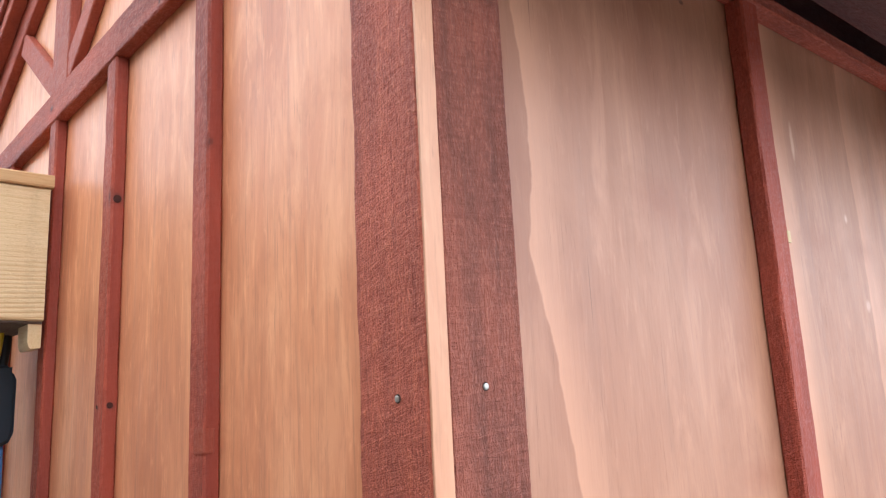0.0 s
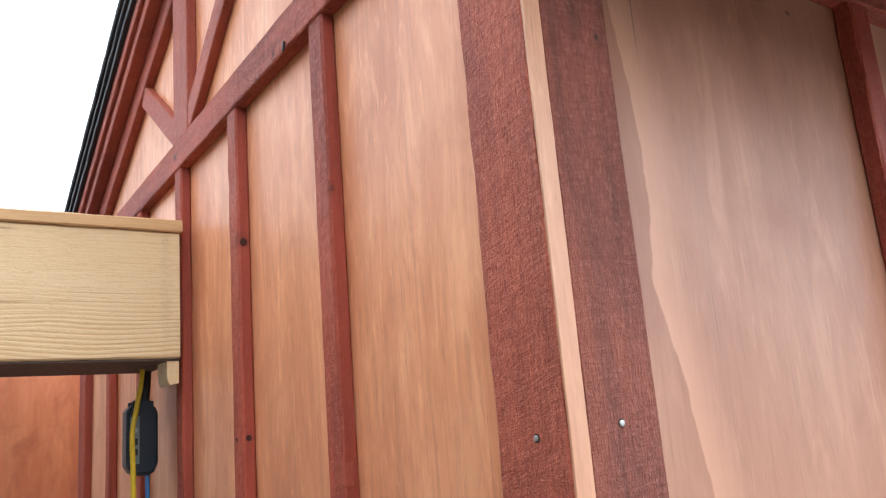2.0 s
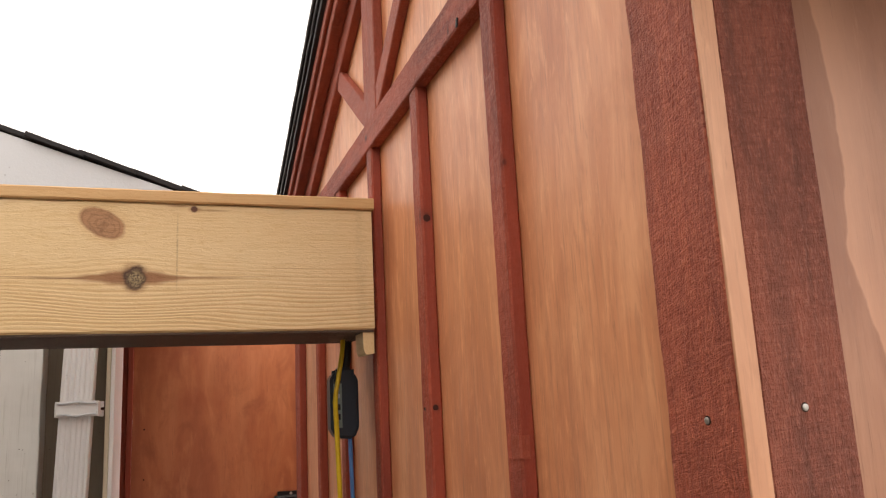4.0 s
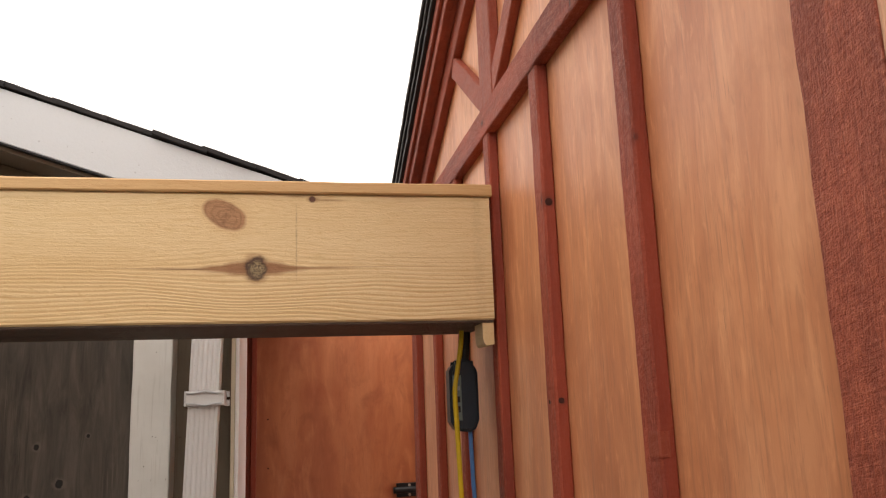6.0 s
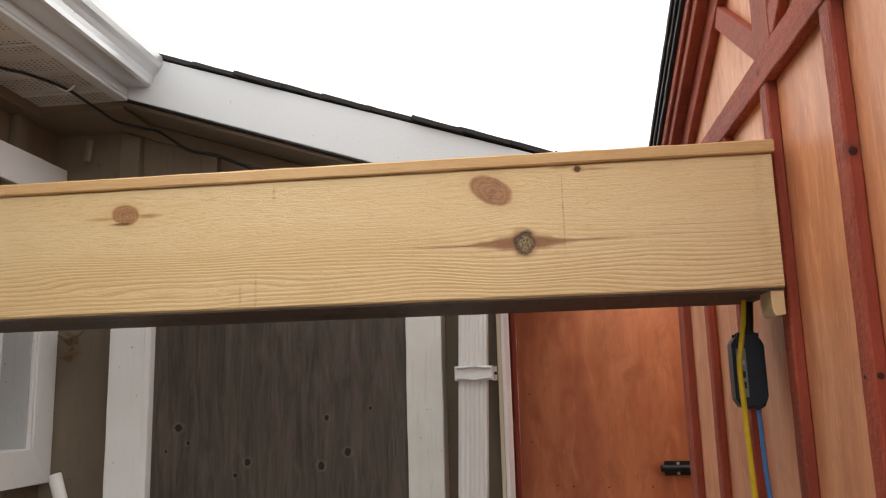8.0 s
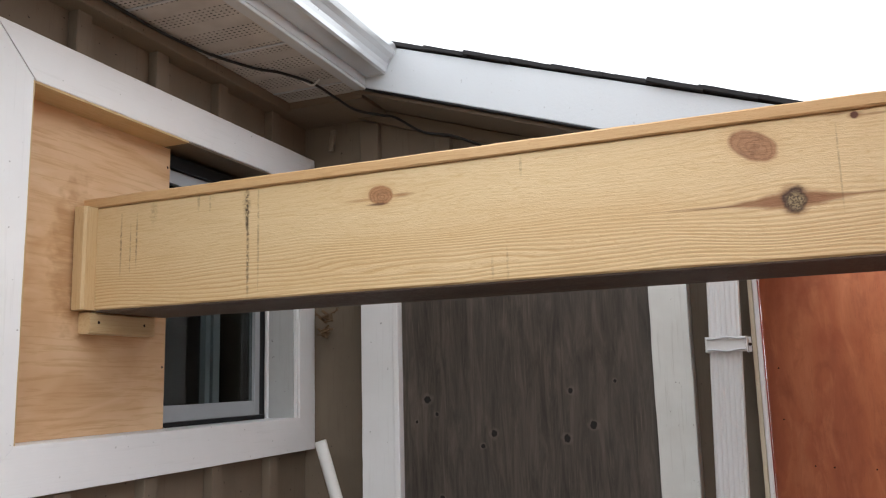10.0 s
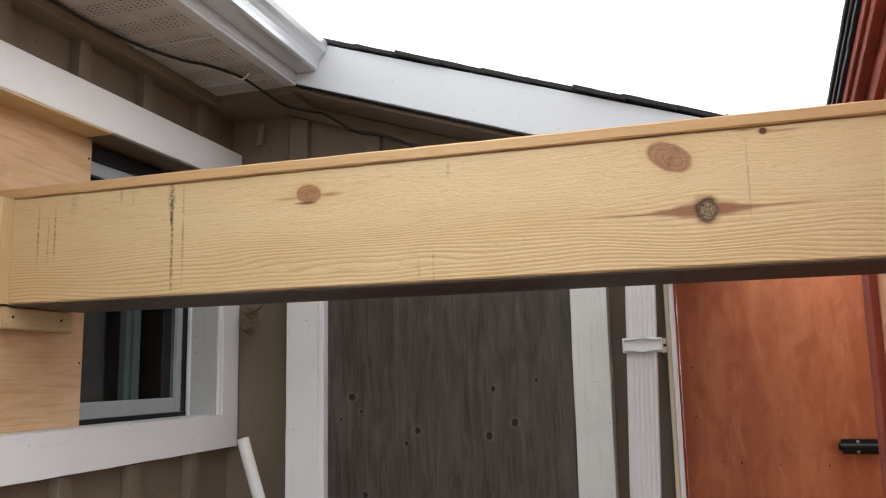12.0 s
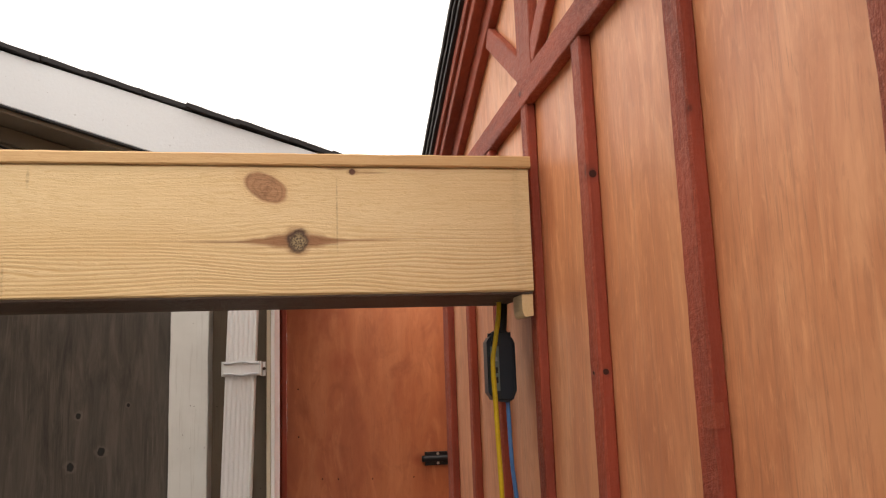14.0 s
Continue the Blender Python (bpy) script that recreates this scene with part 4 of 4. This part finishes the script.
part("lining", box(WX - 0.125, TX - 0.002, OY0 + 0.0045, 1.665, OZ1 - 0.005, OZ1 - 0.0003), pine_y, win)
part("lining", box(WX - 0.125, TX - 0.004, 1.6655, OY1 - 0.0165, OZ1 - 0.005, OZ1 - 0.0003), taupe_x, win)
part("sill", box(WX - 0.125, TX - 0.004, OY0, OY1, OZ0 - 0.028, OZ0 - 0.0003), white, win)
# black blocks stand in for the shade in the gaps round the sash
part("jamb", box(-1.490, -1.4684, OY1 - 0.048, OY1 - 0.0005, OZ0 + 0.0005, OZ1 - 0.017), black_metal_and_shade, win, "black block for the shaded gap beside the sash")
part("frame_head", box(-1.478, -1.438, OY0 + 0.013, OY1 - 0.063, OZ1 - 0.05, OZ1 - 0.017), black_metal_and_shade, win)
part("frame_foot", box(-1.478, -1.446, OY0 + 0.013, OY1 - 0.049, OZ0 + 0.0005, OZ0 + 0.012), black_metal_and_shade, win, "dark gap under the sash")
sash = part("sash", box(-1.472, -1.450, OY1 - 0.094, OY1 - 0.070, OZ0 + 0.013, OZ1 - 0.051), vinyl, win, "grey vinyl sash")
part("sash_foot", box(-1.472, -1.450, OY0 + 0.02, OY1 - 0.0945, OZ0 + 0.013, OZ0 + 0.052), vinyl, sash)
part("sash_head", box(-1.472, -1.450, OY0 + 0.02, OY1 - 0.0945, OZ1 - 0.085, OZ1 - 0.052), vinyl, sash)
part("mullion", box(-1.501, -1.482, 1.895, 1.915, OZ0 + 0.04, OZ1 - 0.06), vinyl, sash)
part("mullion", box(-1.504, -1.480, 1.925, 1.953, OZ0 + 0.04, OZ1 - 0.06), vinyl, sash)
g = part("pane", box(-1.464, -1.460, OY0 + 0.02, OY1 - 0.0942, OZ0 + 0.0522, OZ1 - 0.0852, 0), glass, sash, "dark reflecting glass")
g.visible_shadow = False
sheet = single("plywood_sheet", box(-1.452, -1.4365, OY0 + 0.0045, 1.687, OZ0 + 0.0005, OZ1 - 0.0055, 0.0006), new_ply, "unpainted new plywood sheet filling half the window", "plywood sheet")
for z in (1.66, 2.15):
    part("screw", stud((-1.4361, 1.678, z), (1, 0, 0), 0.003, 0.0008), hole_dark, sheet)

# boarded opening in the end wall
opening = thing("boarded_opening", (-0.7, 2.2, 0), "doorway closed with weathered dark plywood and white trim", "boarded door")
part("panel", box(-1.04, -0.358, 2.187, WY - 0.0005, 0.05, 2.11, 0.001), board_ply, opening, "dark weathered plywood with knot holes")
part("trim_board", post(-1.158, -1.058, 2.166, WY - 0.0005, 0.05, 2.09, 0.002, 0.0012, 130), white_z, opening)
part("trim_edge", post(-1.0575, -1.0405, 2.160, WY - 0.0005, 0.05, 2.09, 0.002, 0.0006, 131), white_z, opening)
part("trim_board", post(-0.3575, -0.266, 2.166, WY - 0.0005, 0.05, 2.09, 0.002, 0.0014, 132), white_old, opening, "worn white trim board")
part("head_board", rail_x(-1.158, -0.266, 2.166, WY - 0.0005, 2.0905, 2.16, 0.002, 0.0008, 133), white, opening)
# corner boards at the end of the wall
part("corner_board", post(-0.1155, -0.1056, 2.195, 2.56, 0.05, 2.17, 0.0015, 0.0006, 135), white_z, house, "white corner board")
part("corner_edge", post(-0.1265, -0.1160, 2.198, WY - 0.0004, 0.05, 2.17, 0.0015, 0.0006, 136), cream, house, "cream board edge")

# downspout with strap, leaning slightly
spout = thing("downspout", (-0.19, 2.15, 0), "white ribbed metal downspout strapped to the house wall", "downspout")
def spout_section(z, cx):
    w, y0, y1 = 0.0335, 2.106, 2.160
    out = []
    for i in range(25):
        s = -w + 2 * w * i / 24
        flute = 0.0017 if i % 4 in (2, 3) and i > 1 else 0.0
        out.append((cx + s, y0 + flute))
    return [(x, y, z) for x, y in out + [(cx + w + 0.002, y0 + 0.004), (cx + w + 0.002, y1), (cx - w - 0.002, y1), (cx - w - 0.002, y0 + 0.004)]]
bm = bmesh.new()
rows = [[bm.verts.new(c) for c in spout_section(z, -0.1815 - (1.75 - z) * 0.031)] for z in (0.1, 0.6, 1.2, 1.6, 2.0, 2.16)]
for a, b in zip(rows, rows[1:]):
    for i in range(len(a)):
        bm.faces.new((a[i], a[(i + 1) % len(a)], b[(i + 1) % len(b)], b[i]))
bm.faces.new(rows[0]); bm.faces.new(rows[-1][::-1])
part("pipe", bm, spout_paint, spout)
strap = part("strap", rail_x(-0.224, -0.139, 2.1005, 2.1045, 1.6585, 1.6935, 0.001, 0), spout_paint, spout, "embossed white metal strap")
for z, bow in ((1.6885, 0.004), (1.6635, -0.004)):
    part("rib", tube([(-0.222, 2.0995, z), (-0.205, 2.0985, z), (-0.18, 2.0965, z + bow), (-0.158, 2.0985, z), (-0.14, 2.0995, z)], 0.0022, 8), metal_white, strap, smooth=True)
part("strap_side", box(-0.1385, -0.135, 2.1005, WY - 0.008, 1.6585, 1.6935), spout_paint, strap)
part("strap_side", box(-0.228, -0.2245, 2.1005, WY - 0.001, 1.6585, 1.6935), spout_paint, strap)
part("strap_tab", box(-0.1345, -0.1275, 2.170, 2.174, 1.6585, 1.6935), spout_paint, strap)
part("screw", stud((-0.131, 2.1695, 1.676), (0, -1, 0), 0.004, 0.002), hole_dark, strap)

# cable along the eave
cable = thing("cable", (-1.2, 1.8, 2.42), "thin black cable clipped under the eave", "cable")
part("cord", tube([(-1.326, 0.5, 2.418), (-1.328, 1.1, 2.420), (-1.328, 1.39, 2.420), (-1.326, 1.52, 2.418), (-1.312, 1.66, 2.420), (-1.268, 1.79, 2.421), (-1.222, 1.85, 2.4205), (-1.183, 1.945, 2.418),
                   (-1.163, 2.04, 2.404), (-1.148, 2.13, 2.394), (-1.09, 2.175, 2.384), (-1.041, 2.17, 2.368), (-0.954, 2.17, 2.312), (-0.869, 2.18, 2.292), (-0.77, 2.19, 2.245), (-0.66, 2.19, 2.19)], 0.0038, 10), black_rubber, cable, smooth=True)
part("clip", tube([(-1.205, 1.925, 2.4245), (-1.183, 1.945, 2.4125), (-1.158, 1.94, 2.4245)], 0.0028, 8), pvc_white, cable, "white cable clip", smooth=True)

# small things on the walls
single("pvc_pipe", tube([(-1.252, 2.10, 1.455), (-1.195, 2.10, 1.285), (-1.03, 2.10, 0.80), (-0.76, 2.1, 0.014)], 0.0165, 16), pvc_white, "white plastic pipe leaning in the wall corner", "pipe", smooth=True)
def clump(name, c, size, label, category, seed):
    random.seed(seed)
    bm = bmesh.new()
    for _ in range(11):
        p = Vector(c) + Vector((random.gauss(0, size[0]), random.gauss(0, size[1]), random.gauss(0, size[2])))
        d = Vector((random.uniform(-1, 1), random.uniform(-0.4, 0.2), random.uniform(-0.6, 0.6))).normalized()
        board(p - d * 0.014, p + d * 0.014, d.orthogonal(), random.uniform(0.004, 0.010), d.cross(d.orthogonal()), 0.002, 0.0005, 0, bm=bm)
    return single(name, bm, mud, label, category)
clump("debris_clump", (-1.285, 2.212, 1.812), (0.017, 0.006, 0.010), "dry brown leaf debris stuck on the taupe wall", "debris", 3)
clump("debris_clump", (-1.300, 2.216, 1.757), (0.010, 0.005, 0.006), "small dry leaf scrap stuck on the taupe wall", "debris", 5)
single("wood_peg", board((-1.283, 2.222, 2.312), (-1.268, 2.212, 2.372), X, 0.016, Y, 0.014, 0.004, 0.0006, 0.01), peg_wood, "small weathered wood peg on the end wall", "peg")

# ---- power adapter and cords under the beam ----
adapter = thing("inline_power_adapter", (0.338, 1.60, 1.585), "dark navy inline safety plug hanging under the beam", "power adapter")
outline = [(-0.032, 0.018), (-0.032, 0.112), (-0.026, 0.120), (-0.014, 0.126), (-0.010, 0.134), (0.012, 0.134), (0.016, 0.126), (0.027, 0.118), (0.032, 0.108), (0.032, 0.020), (0.024, 0.004), (0.012, -0.002), (-0.010, 0.000), (-0.022, 0.004)]
bm = prism([(0.3385 + x * 0.86, 1.587 + z) for x, z in outline], "y", 1.578, 1.620)
bmesh.ops.bevel(bm, geom=[e for e in bm.edges if abs(e.verts[0].co.y - e.verts[1].co.y) < 1e-6], offset=0.006, segments=3, affect="EDGES")
body = part("body", bm, navy_plastic, adapter, smooth=False)
part("face_plate", box(0.316, 0.332, 1.5745, 1.5785, 1.607, 1.690, 0.001), label_plastic, adapter, "greyish plate with test buttons")
for z in (1.622, 1.640):
    part("button", box(0.3165, 0.3285, 1.5725, 1.5744, z, z + 0.011, 0.001), black_rubber, adapter)
part("label_bar", box(0.3165, 0.3285, 1.5735, 1.5744, 1.662, 1.670, 0.0003), vinyl, adapter)
part("lead", tube([(0.345, 1.60, 1.715), (0.349, 1.602, 1.745), (0.354, 1.61, 1.80)], 0.0085, 10), black_rubber, adapter, smooth=True)
single("yellow_cord", tube([(0.336, 1.572, 1.83), (0.334, 1.568, 1.76), (0.324, 1.566, 1.70), (0.317, 1.563, 1.66), (0.319, 1.566, 1.60), (0.322, 1.568, 1.50), (0.325, 1.57, 1.40), (0.327, 1.575, 1.2), (0.33, 1.58, 0.6), (0.33, 1.6, 0.006)], 0.0046, 12, wobble=0.12), yellow_cord, "yellow extension cord hanging down from the beam", "cord", smooth=True)
single("blue_cord", tube([(0.351, 1.60, 1.588), (0.352, 1.60, 1.54), (0.354, 1.60, 1.47), (0.360, 1.60, 1.40), (0.366, 1.60, 1.28), (0.365, 1.61, 0.7), (0.36, 1.62, 0.006)], 0.0041, 12, wobble=0.08), blue_cord, "blue cord hanging from the power adapter", "cord", smooth=True)

# ---- the orange door beyond the gap ----
gate = thing("plywood_door", (0.2, 3.3, 0), "orange-stained plywood door beyond the gap with black latch", "door")
part("door_panel", box(-0.102, 1.05, 3.285, 3.303, 0.03, 2.2), ply_gate, gate)
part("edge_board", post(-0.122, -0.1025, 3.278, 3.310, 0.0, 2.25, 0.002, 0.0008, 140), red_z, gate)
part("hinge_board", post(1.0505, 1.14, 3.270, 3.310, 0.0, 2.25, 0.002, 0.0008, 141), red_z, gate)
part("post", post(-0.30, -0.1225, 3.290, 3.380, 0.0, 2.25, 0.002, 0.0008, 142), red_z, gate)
latch = part("latch", box(0.425, 0.545, 3.272, 3.2845, 1.311, 1.362, 0.003), black_metal_and_shade, gate, "black metal barrel latch")
part("bolt", tube([(0.412, 3.267, 1.337), (0.50, 3.267, 1.337), (0.56, 3.267, 1.337)], 0.012, 12), black_metal_and_shade, latch, smooth=True)
for z in (1.319, 1.354):
    part("screw", stud((0.475, 3.2712, z), (0, -1, 0), 0.0055, 0.001), nail_steel, latch)
for x, z in ((0.22, 1.271), (0.03, 1.28), (0.09, 1.276), (0.38, 1.27), (-0.06, 1.62), (-0.058, 1.44)):
    part("nail", stud((x, 3.2845, z), (0, -1, 0), 0.003, 0.0006), hole_dark, gate)
